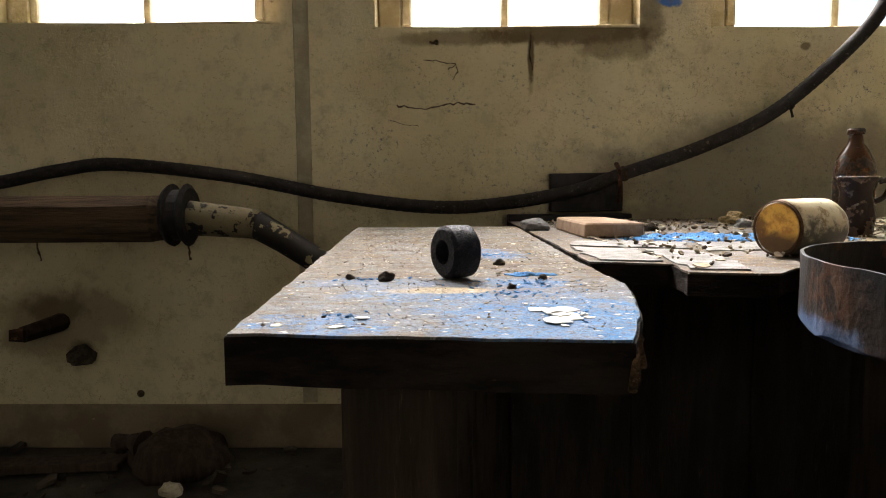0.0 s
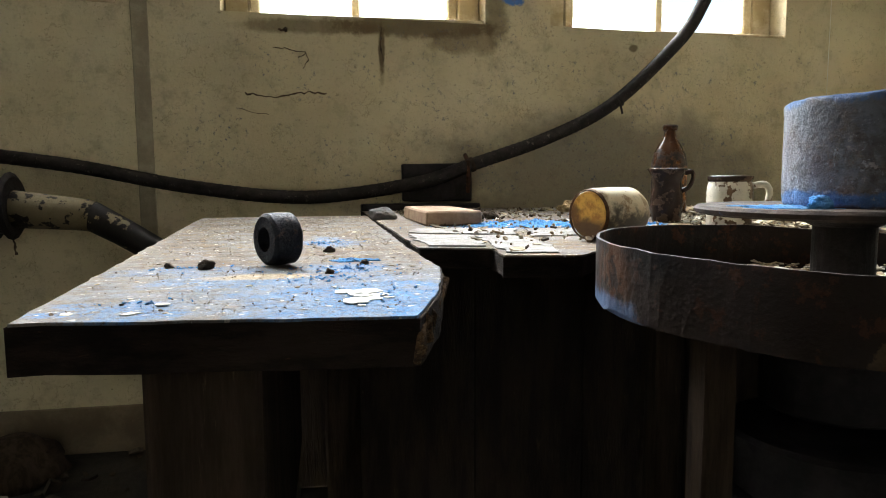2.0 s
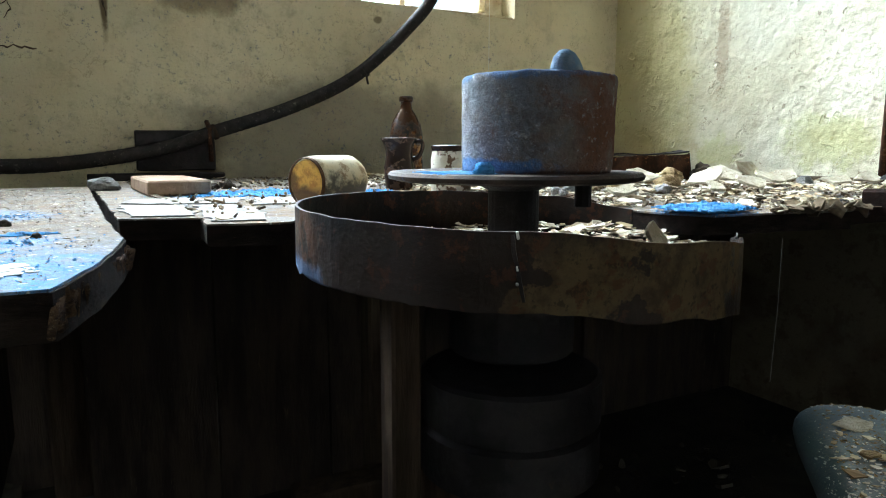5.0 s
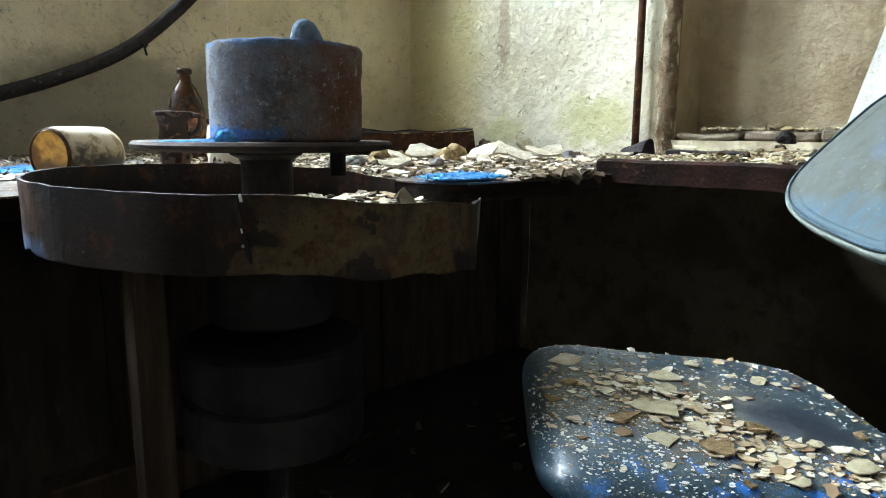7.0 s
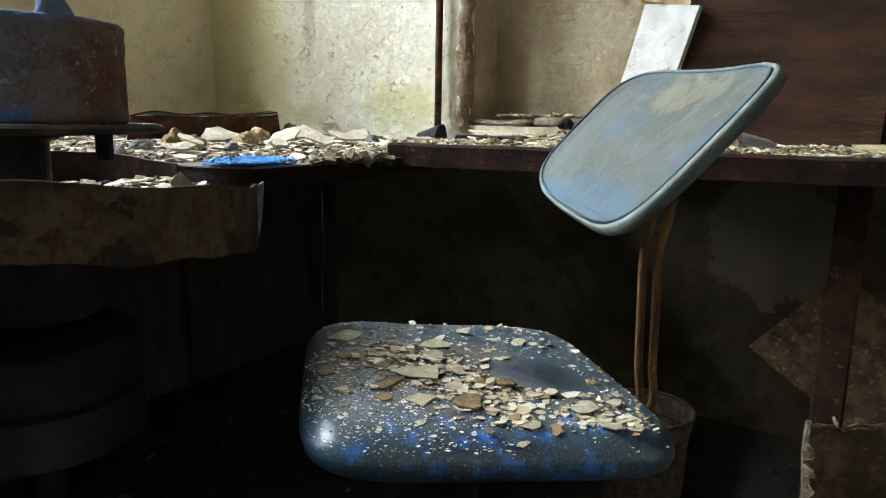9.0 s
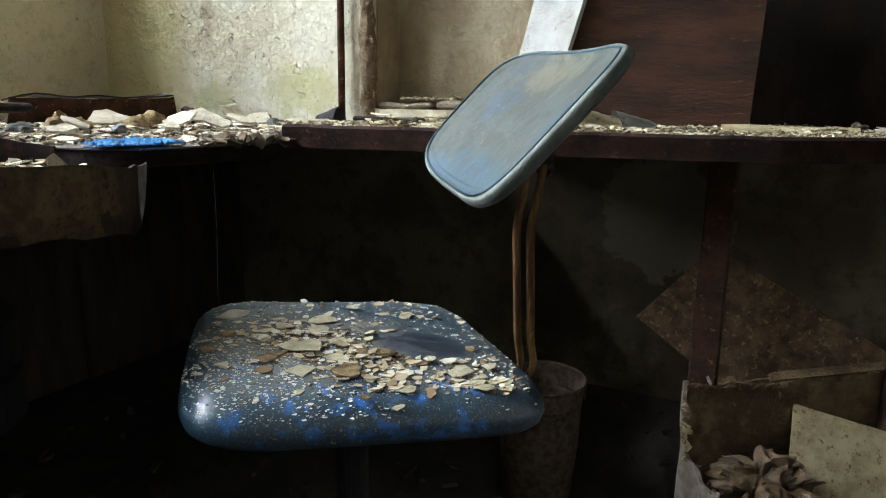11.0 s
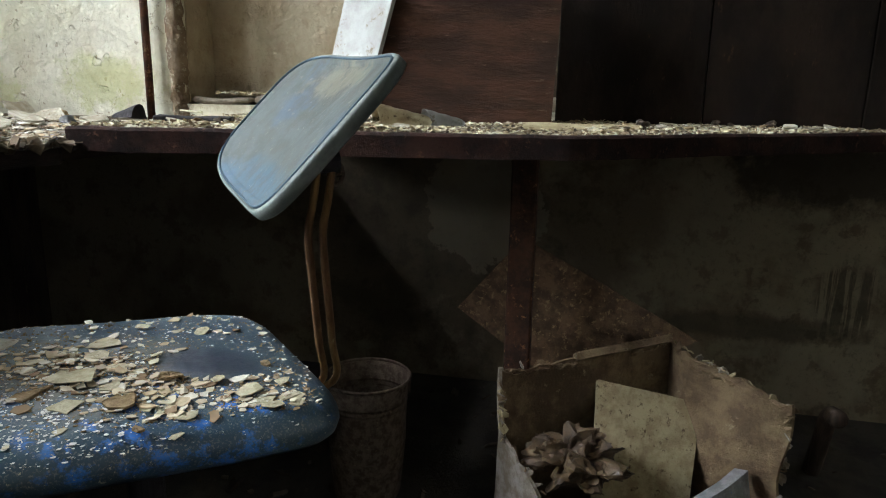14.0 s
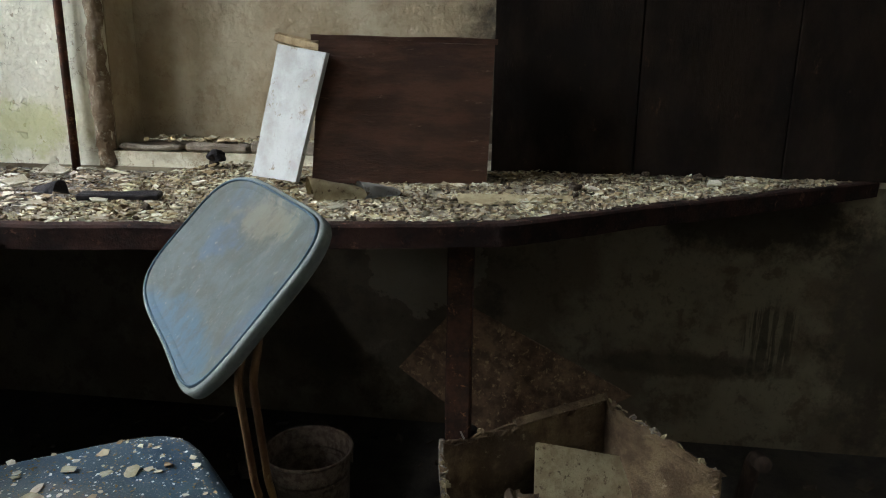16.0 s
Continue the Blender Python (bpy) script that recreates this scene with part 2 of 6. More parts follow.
def back_pad_material():
    m = Nodes("faded_blue_grey_vinyl")
    fine, mid, broad = m.noise(150, 4, 0.7), m.noise(22, 7, 0.7), m.noise(9, 5)
    c = m.mix(m.ramp(mid, 0.38, 0.66), (0.080, 0.092, 0.082), (0.056, 0.063, 0.053))
    hem = m.blob((1.24, 0.24, 0.83), (0.20, 0.20, 0.035), 0.35, 20)
    c = m.mix(m.math("MULTIPLY", hem, 0.55), c, (0.045, 0.100, 0.15))
    c = m.mix(m.math("MULTIPLY", m.ramp(broad, 0.55, 0.65), 0.4), c, (0.05, 0.085, 0.14))
    c = m.mix(m.math("MULTIPLY", m.ramp(m.noise(26, 7, 0.7), 0.46, 0.60), 0.5), c, (0.060, 0.056, 0.040))
    c = m.mix(m.math("MULTIPLY", m.blob((1.33, 0.17, 0.96), (0.1, 0.1, 0.03), 0.7, 26), 0.4), c, (0.20, 0.17, 0.10))
    c = m.mix(m.ramp(fine, 0.70, 0.74), c, (0.55, 0.55, 0.50))
    c = m.mix(m.math("MULTIPLY", m.ramp(m.noise(95, 6, 0.75), 0.60, 0.66), 0.6), c, (0.20, 0.19, 0.15))
    return m.finish(c, 0.7, ((fine, 0.3, 0.0015), (mid, 0.35, 0.003)), 0, 0.18)


def flake_material(name, tones, patchy=0.6):
    """Paint and plaster flakes, each island in its own tone."""
    m = Nodes(name)
    g = m.node("ShaderNodeNewGeometry").outputs["Random Per Island"]
    c = m.mix(m.ramp(g, 0.0, 0.45), tones[0], tones[1])
    c = m.mix(m.ramp(g, 0.45, 0.8), c, tones[2])
    c = m.mix(m.ramp(g, 0.86, 0.9), c, tones[3])
    n = m.noise(70, 5, 0.7)
    c = m.mix(m.math("MULTIPLY", m.ramp(m.noise(11, 6, 0.7), 0.46, 0.60), patchy), c, tones[3])
    c = m.mix(m.math("MULTIPLY", m.ramp(n, 0.45, 0.7), 0.4), c, tones[3])
    return m.finish(c, 0.9, ((n, 0.4, 0.002),), 0, 0.2)


def glass_material(name, colour=(1, 1, 1), rough=0.02):
    m = Nodes(name)
    m.bsdf.inputs["Transmission Weight"].default_value = 1.0
    return m.finish(colour, rough, (), 0, 0.5)


def tinted_glass():
    m = Nodes("brown_bottle_glass")
    n = m.noise(17, 7, 0.7)
    dirt = m.ramp(n, 0.42, 0.58)
    c = m.mix(dirt, (0.075, 0.028, 0.010), (0.012, 0.009, 0.007))
    # amber glow of light through the lower glass, painted as patches
    rest = m.math("MULTIPLY", m.blob((1.27, 1.93, TOP + 0.085), (0.07, 0.07, 0.075), 0.6, 30), m.ramp(m.noise(46, 7, 0.7), 0.46, 0.58))
    c = m.mix(m.math("MULTIPLY", rest, 0.85), c, (0.30, 0.125, 0.032))
    m.put(m.bsdf.inputs["Transmission Weight"], m.math("MULTIPLY", m.math("SUBTRACT", 1.0, dirt), 0.15))
    return m.finish(c, m.math("ADD", 0.12, m.math("MULTIPLY", dirt, 0.5)), ((n, 0.3, 0.002),), 0, 0.3)


def stained_can():
    m = Nodes("stained_yellowed_plastic")
    n, g = m.noise(26, 8, 0.7), m.noise(110, 4, 0.7)
    c = m.mix(m.ramp(m.noise(14, 6), 0.4, 0.65), (0.70, 0.62, 0.43), (0.62, 0.50, 0.28))
    c = m.mix(m.math("MULTIPLY", m.ramp(n, 0.54, 0.62), 0.8), c, (0.24, 0.14, 0.05))
    collar = m.blob((0.755, 1.266, TOP + 0.05), (0.022, 0.06, 0.09), 0.6, 40)
    c = m.mix(m.math("MULTIPLY", collar, 0.75), c, (0.13, 0.06, 0.02))
    under = m.blob((0.80, 1.26, TOP + 0.005), (0.16, 0.10, 0.06), 0.6, 34)
    c = m.mix(m.math("MULTIPLY", under, 0.9), c, (0.05, 0.045, 0.035))
    c = m.mix(m.ramp(g, 0.66, 0.70), c, (0.12, 0.09, 0.05))
    return m.finish(c, 0.45, ((g, 0.3, 0.001), (n, 0.2, 0.002)), 0, 0.4)


def stencil(name, base, over, scale, lo, rough=0.6, metal=0.0, fine=90, stretch=None):
    """A coat that has come off in patches with sharp edges."""
    m = Nodes(name)
    n, g = m.noise(scale, 9, 0.6, stretch), m.noise(fine, 5, 0.7)
    f = m.ramp(n, lo, lo + 0.03)
    c = m.mix(f, base, over)
    c = m.mix(m.math("MULTIPLY", m.ramp(g, 0.5, 0.75), 0.45), c, tuple(v * 0.4 for v in base))
    return m.finish(c, rough, ((f, 0.5, 0.003), (g, 0.3, 0.002)), metal, 0.2)


MAT_WALL = window_wall_material()
MAT_RIGHT = right_wall_material()
def niche_plaster():
    m = Nodes("brown_stained_niche_plaster_with_shade")
    n, g, f = m.noise(4, 8, 0.65), m.noise(80, 6, 0.75), m.noise(15, 9, 0.7)
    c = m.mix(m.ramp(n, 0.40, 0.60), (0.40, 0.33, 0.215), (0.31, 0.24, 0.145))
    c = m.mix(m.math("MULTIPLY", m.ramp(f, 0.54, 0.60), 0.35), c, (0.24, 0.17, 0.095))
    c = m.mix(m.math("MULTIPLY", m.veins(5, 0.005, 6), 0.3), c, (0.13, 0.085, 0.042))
    # shade and dirt at the far end, put into the colour as a near-black blob
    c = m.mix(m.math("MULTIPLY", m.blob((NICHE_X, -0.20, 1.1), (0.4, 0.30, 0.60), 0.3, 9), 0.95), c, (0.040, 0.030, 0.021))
    return m.finish(c, 0.92, ((g, 0.6, 0.003), (m.noise(11, 7, 0.62), 0.7, 0.014), (m.noise(7, 5, 0.5), 0.8, 0.03)), 0, 0.15)


MAT_NICHE = niche_plaster()
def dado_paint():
    """Dirty brown wall paint with dark patches, a bald patch and dark runs."""
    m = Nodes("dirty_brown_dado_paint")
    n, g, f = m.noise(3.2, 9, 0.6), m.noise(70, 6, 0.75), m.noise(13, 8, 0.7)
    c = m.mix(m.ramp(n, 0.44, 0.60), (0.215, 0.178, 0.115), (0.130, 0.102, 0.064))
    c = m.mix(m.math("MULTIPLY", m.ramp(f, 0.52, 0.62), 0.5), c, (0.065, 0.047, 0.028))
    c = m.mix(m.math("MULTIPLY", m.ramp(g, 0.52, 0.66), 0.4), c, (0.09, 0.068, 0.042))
    # dark patches; the one at y -1.3 is shade put into the colour
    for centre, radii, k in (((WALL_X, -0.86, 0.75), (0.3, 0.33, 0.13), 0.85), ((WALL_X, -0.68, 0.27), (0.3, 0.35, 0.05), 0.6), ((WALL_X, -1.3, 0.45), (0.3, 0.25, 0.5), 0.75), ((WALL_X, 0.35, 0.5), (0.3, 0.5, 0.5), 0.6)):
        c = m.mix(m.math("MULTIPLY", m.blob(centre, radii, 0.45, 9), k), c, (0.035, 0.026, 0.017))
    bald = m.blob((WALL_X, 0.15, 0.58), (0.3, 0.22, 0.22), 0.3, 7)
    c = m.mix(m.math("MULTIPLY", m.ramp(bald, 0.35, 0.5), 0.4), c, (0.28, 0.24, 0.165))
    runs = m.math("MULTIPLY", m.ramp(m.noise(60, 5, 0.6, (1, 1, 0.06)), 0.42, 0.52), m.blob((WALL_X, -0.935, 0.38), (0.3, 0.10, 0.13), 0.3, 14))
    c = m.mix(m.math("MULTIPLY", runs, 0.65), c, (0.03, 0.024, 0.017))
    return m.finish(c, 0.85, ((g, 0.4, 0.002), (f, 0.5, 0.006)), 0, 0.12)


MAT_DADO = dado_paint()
MAT_CORNER = worn("stained_plaster_corner", (0.27, 0.20, 0.125), (0.17, 0.115, 0.065), (0.42, 0.36, 0.26), 16, 90, bump=0.9, depth=0.008, spots=0.54)
MAT_PLINTH = worn("brown_plinth", (0.26, 0.205, 0.135), (0.17, 0.13, 0.085), (0.34, 0.28, 0.18), 5, 80)
MAT_ROOM = worn("old_limewash", (0.60, 0.57, 0.51), (0.50, 0.47, 0.41), (0.32, 0.29, 0.24), 3, 60, spots=0.68)
MAT_FLOOR = worn("dirty_concrete", (0.075, 0.064, 0.050), (0.042, 0.036, 0.030), (0.12, 0.10, 0.078), 6, 70, bump=0.8, depth=0.01)
MAT_TOP = bench_top_material()
MAT_BENCH_EDGE = worn("dark_tarred_wood", (0.046, 0.032, 0.026), (0.022, 0.016, 0.014), (0.10, 0.055, 0.034), 18, 90, stretch=(0.7, 2, 3), bump=0.9, rough=0.95, spec=0.08)
MAT_PANELLING = worn("stained_brown_panelling", (0.085, 0.060, 0.045), (0.040, 0.029, 0.024), (0.17, 0.125, 0.08), 7, 80, stretch=(3, 3, 0.5), bump=0.7)
MAT_SPLINTER = worn("splintered_raw_wood", (0.20, 0.115, 0.055), (0.055, 0.030, 0.018), (0.36, 0.25, 0.14), 60, 200, stretch=(2, 0.6, 3), bump=1.0, spots=0.56)
MAT_LEG = worn("dark_old_wood", (0.070, 0.046, 0.030), (0.034, 0.023, 0.016), (0.12, 0.085, 0.05), 12, 80, stretch=(4, 4, 0.4))
MAT_RUST = worn("rusty_steel", (0.12, 0.050, 0.026), (0.045, 0.024, 0.016), (0.24, 0.14, 0.075), 18, 130, rough=0.75, metal=0.25, spots=0.56)
MAT_FASCIA = worn("red_brown_rusted_edge", (0.044, 0.020, 0.014), (0.018, 0.011, 0.009), (0.12, 0.058, 0.034), 14, 130, rough=0.88, spots=0.58, bump=0.9, spec=0.12)
MAT_DISC = worn("pigment_stained_steel", (0.075, 0.055, 0.045), (0.035, 0.028, 0.025), (0.07, 0.11, 0.22), 20, 120, rough=0.7, metal=0.2, spots=0.6)
MAT_NUT = worn("blue_black_rusty_iron", (0.013, 0.014, 0.020), (0.008, 0.008, 0.011), (0.050, 0.032, 0.026), 40, 160, rough=0.55, metal=0.3, bump=0.7, spots=0.56)
MAT_DARK_STEEL = worn("blackened_steel", (0.046, 0.040, 0.040), (0.024, 0.021, 0.022), (0.07, 0.04, 0.025), 14, 90, rough=0.6, metal=0.4)
MAT_SEAT = seat_material()
MAT_PAD = back_pad_material()
MAT_PIPING = worn("pale_grey_piping", (0.165, 0.178, 0.155), (0.105, 0.118, 0.104), (0.08, 0.10, 0.115), 20, 140, rough=0.6, bump=0.25)
MAT_SEAM = worn("blue_worn_welt", (0.060, 0.095, 0.12), (0.042, 0.070, 0.095), (0.12, 0.14, 0.14), 30, 140, rough=0.6)
MAT_ROD = worn("rusty_ochre_tube", (0.25, 0.15, 0.06), (0.11, 0.055, 0.025), (0.38, 0.30, 0.16), 22, 120, rough=0.55, metal=0.3, stretch=(1, 1, 0.35))
MAT_HOSE = worn("dusty_black_rubber", (0.040, 0.034, 0.032), (0.022, 0.019, 0.018), (0.15, 0.13, 0.115), 26, 140, rough=0.75, spots=0.58)
MAT_BEAM = worn("weathered_brown_beam", (0.13, 0.085, 0.05), (0.055, 0.035, 0.023), (0.20, 0.145, 0.085), 9, 60, stretch=(0.35, 5, 6), bump=0.8)
MAT_FRAME = worn("flaking_window_paint", (0.62, 0.53, 0.36), (0.42, 0.33, 0.19), (0.16, 0.10, 0.05), 11, 90, spots=0.60)
MAT_BRICK = worn("clay_smeared_block", (0.36, 0.25, 0.17), (0.25, 0.165, 0.11), (0.46, 0.38, 0.30), 18, 110)
MAT_STONE = worn("grey_stone", (0.28, 0.27, 0.27), (0.17, 0.165, 0.16), (0.12, 0.17, 0.28), 26, 120, bump=0.8)
MAT_CLOD = worn("dark_clay_clod", (0.10, 0.075, 0.05), (0.05, 0.038, 0.028), (0.17, 0.13, 0.08), 40, 160, bump=0.9)
MAT_OCHRE = worn("ochre_rubble", (0.40, 0.295, 0.155), (0.24, 0.165, 0.082), (0.52, 0.43, 0.28), 30, 140, bump=0.9)
MAT_SLAB = worn("pale_plaster_slab", (0.66, 0.61, 0.48), (0.48, 0.42, 0.30), (0.27, 0.21, 0.13), 34, 150, bump=0.9, depth=0.005, spots=0.57)
MAT_BLUE = worn("blue_pigment_powder", (0.055, 0.25, 0.60), (0.14, 0.34, 0.64), (0.34, 0.42, 0.52), 40, 150, rough=0.95, bump=0.9, spots=0.66)
MAT_FLAKE_WHITE = worn("white_paint_flake", (0.72, 0.72, 0.68), (0.62, 0.61, 0.56), (0.45, 0.43, 0.38), 40, 200, bump=0.2, spots=0.68)
MAT_CREAM = worn("cream_paint_flake", (0.54, 0.49, 0.33), (0.42, 0.37, 0.23), (0.36, 0.27, 0.16), 60, 200, bump=0.6, spots=0.60)
MAT_FLAKES = flake_material("paint_flakes", ((0.60, 0.54, 0.34), (0.34, 0.26, 0.135), (0.66, 0.62, 0.46), (0.15, 0.105, 0.058)), 0.75)
MAT_SEAT_FLAKES = flake_material("cream_paint_flakes", ((0.64, 0.59, 0.42), (0.46, 0.36, 0.22), (0.68, 0.65, 0.53), (0.26, 0.18, 0.10)), 0.15)
MAT_RUBBLE = flake_material("bench_rubble", ((0.62, 0.56, 0.42), (0.34, 0.25, 0.14), (0.70, 0.66, 0.55), (0.10, 0.072, 0.045)))
MAT_DIRT = flake_material("brown_litter", ((0.24, 0.18, 0.11), (0.14, 0.10, 0.06), (0.36, 0.31, 0.22), (0.06, 0.045, 0.03)))
MAT_FLOOR_DIRT = flake_material("floor_dirt", ((0.10, 0.08, 0.055), (0.06, 0.045, 0.03), (0.15, 0.125, 0.09), (0.035, 0.027, 0.02)))
MAT_ZINC = worn("rust_speckled_zinc", (0.125, 0.098, 0.072), (0.060, 0.038, 0.024), (0.26, 0.20, 0.13), 60, 260, rough=0.75, metal=0.15, spots=0.60, bump=0.35, depth=0.002)
MAT_CARD = worn("stained_cardboard", (0.22, 0.155, 0.085), (0.105, 0.070, 0.040), (0.30, 0.235, 0.145), 13, 150, bump=0.9, spots=0.60)
MAT_TORN = worn("torn_pale_cardboard", (0.36, 0.32, 0.27), (0.21, 0.17, 0.12), (0.16, 0.11, 0.07), 24, 140, bump=0.9)
MAT_PAPER = worn("mouldy_paper", (0.42, 0.355, 0.205), (0.28, 0.22, 0.12), (0.10, 0.066, 0.036), 26, 190, spots=0.56, bump=0.6)
MAT_LEAF = worn("crumpled_brown_paper", (0.13, 0.086, 0.043), (0.050, 0.031, 0.017), (0.32, 0.24, 0.13), 26, 130, rough=0.45, spec=0.35)
MAT_PANEL = worn("reddish_wood", (0.082, 0.038, 0.022), (0.040, 0.021, 0.014), (0.14, 0.090, 0.056), 6, 70, rough=0.75, stretch=(2, 0.7, 3.2), bump=0.8, spots=0.60)
MAT_WHITE_BOARD = worn("dirty_white_board", (0.42, 0.42, 0.39), (0.31, 0.30, 0.26), (0.19, 0.155, 0.10), 9, 110, bump=0.4, spots=0.57)
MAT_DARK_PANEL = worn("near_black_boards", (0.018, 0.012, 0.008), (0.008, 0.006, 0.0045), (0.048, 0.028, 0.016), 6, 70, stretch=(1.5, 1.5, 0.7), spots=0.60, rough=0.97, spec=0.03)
MAT_SHEET = worn("mottled_rusty_sheet", (0.20, 0.125, 0.07), (0.090, 0.055, 0.033), (0.34, 0.23, 0.12), 26, 130, spots=0.55, rough=0.8)
MAT_PIPE_PAINT = stencil("cream_paint_off_black_pipe", (0.21, 0.17, 0.10), (0.018, 0.015, 0.013), 17, 0.53, 0.7)
MAT_BLACK_PIPE = stencil("black_pipe_with_paint_rests", (0.022, 0.018, 0.016), (0.26, 0.21, 0.12), 20, 0.60, 0.55)
MAT_MORTAR = worn("grey_mortar_strip", (0.38, 0.33, 0.235), (0.28, 0.24, 0.17), (0.48, 0.42, 0.30), 12, 90)
MAT_CRACK = worn("open_crack", (0.10, 0.065, 0.035), (0.05, 0.032, 0.018), (0.15, 0.10, 0.06), 40, 150)
MAT_MUG = stencil("stained_cream_enamel", (0.62, 0.58, 0.48), (0.12, 0.072, 0.040), 22, 0.52, 0.35)
MAT_CUP = stencil("brown_glazed_stoneware", (0.030, 0.017, 0.012), (0.10, 0.062, 0.042), 30, 0.56, 0.22)
MAT_CAN = stained_can()
def can_end():
    m = Nodes("amber_can_end")
    n = m.noise(60, 7, 0.7)
    c = m.mix(m.ramp(n, 0.40, 0.64), (0.72, 0.40, 0.075), (0.42, 0.19, 0.030))
    foot = m.blob((0.748, 1.262, TOP + 0.012), (0.07, 0.07, 0.030), 0.4, 30)
    c = m.mix(m.math("MULTIPLY", foot, 0.92), c, (0.07, 0.028, 0.010))
    side = m.blob((0.728, 1.285, TOP + 0.045), (0.018, 0.018, 0.022), 0.4, 40)
    c = m.mix(m.math("MULTIPLY", side, 0.85), c, (0.10, 0.04, 0.013))
    return m.finish(c, 0.3, ((n, 0.4, 0.002),), 0, 0.5)


MAT_CAN_END = can_end()
MAT_RIM = worn("dark_brown_crust", (0.14, 0.075, 0.035), (0.07, 0.035, 0.018), (0.34, 0.24, 0.12), 40, 160, bump=0.6)
MAT_CHALK = worn("cracked_chalky_sheet", (0.33, 0.315, 0.295), (0.20, 0.19, 0.175), (0.07, 0.06, 0.045), 34, 130, rough=0.7, bump=0.7, spots=0.60)
MAT_KNOB = worn("blue_dusted_plaster", (0.11, 0.18, 0.29), (0.17, 0.21, 0.27), (0.24, 0.25, 0.27), 40, 150, bump=0.6)
MAT_LEDGE = worn("dusty_grey_brick", (0.27, 0.225, 0.165), (0.19, 0.15, 0.105), (0.34, 0.29, 0.22), 14, 90, bump=1.0, depth=0.006)
MAT_POST = worn("dull_brown_steel", (0.075, 0.034, 0.019), (0.030, 0.017, 0.012), (0.24, 0.115, 0.050), 22, 120, rough=0.85, spots=0.58, spec=0.15)
MAT_BOTTLE = tinted_glass()
MAT_GLASS = glass_material("window_glass", (1, 1, 1), 0.03)


def pan_material():
    m = Nodes("rusted_painted_pan")
    n, g, b = m.noise(8, 8, 0.6), m.noise(90, 6, 0.75), m.noise(24, 8, 0.7)
    c = m.mix(m.ramp(n, 0.42, 0.58), (0.024, 0.016, 0.013), (0.011, 0.010, 0.011))
    ochre = m.math("MULTIPLY", m.blob((0.92, 0.58, 0.800), (0.24, 0.15, 0.085), 0.4, 8), m.ramp(n, 0.43, 0.45))
    c = m.mix(m.math("MULTIPLY", ochre, 0.9), c, m.mix(m.ramp(m.noise(30, 6, 0.7), 0.4, 0.65), (0.110, 0.076, 0.038), (0.058, 0.036, 0.020)))
    c = m.mix(m.math("MULTIPLY", m.ramp(b, 0.54, 0.60), 0.7), c, (0.075, 0.030, 0.015))
    c = m.mix(m.math("MULTIPLY", m.ramp(g, 0.54, 0.62), 0.6), c, (0.020, 0.015, 0.012))
    # grey-blue highlights of the left side, mixed into the colour
    side = m.blob((0.66, 0.93, 0.82), (0.10, 0.16, 0.2), 0.4, 10)
    c = m.mix(m.math("MULTIPLY", m.math("MULTIPLY", side, m.ramp(b, 0.50, 0.60)), 0.18), c, (0.060, 0.064, 0.074))
    fret = m.math("MULTIPLY", m.blob((0.64, 0.90, 0.83), (0.03, 0.06, 0.06), 0.6, 24), m.ramp(b, 0.42, 0.52))
    c = m.mix(m.math("MULTIPLY", fret, 0.4), c, (0.17, 0.070, 0.028))
    low = m.blob((0.64, 0.93, 0.79), (0.07, 0.1, 0.02), 0.5, 22)
    c = m.mix(m.math("MULTIPLY", low, 0.6), c, (0.10, 0.17, 0.32))
    return m.finish(c, m.math("ADD", 0.52, m.math("MULTIPLY", ochre, 0.25)), ((g, 0.6, 0.002), (b, 0.4, 0.003), (m.noise(12, 4), 0.3, 0.006)), 0.0, 0.13)


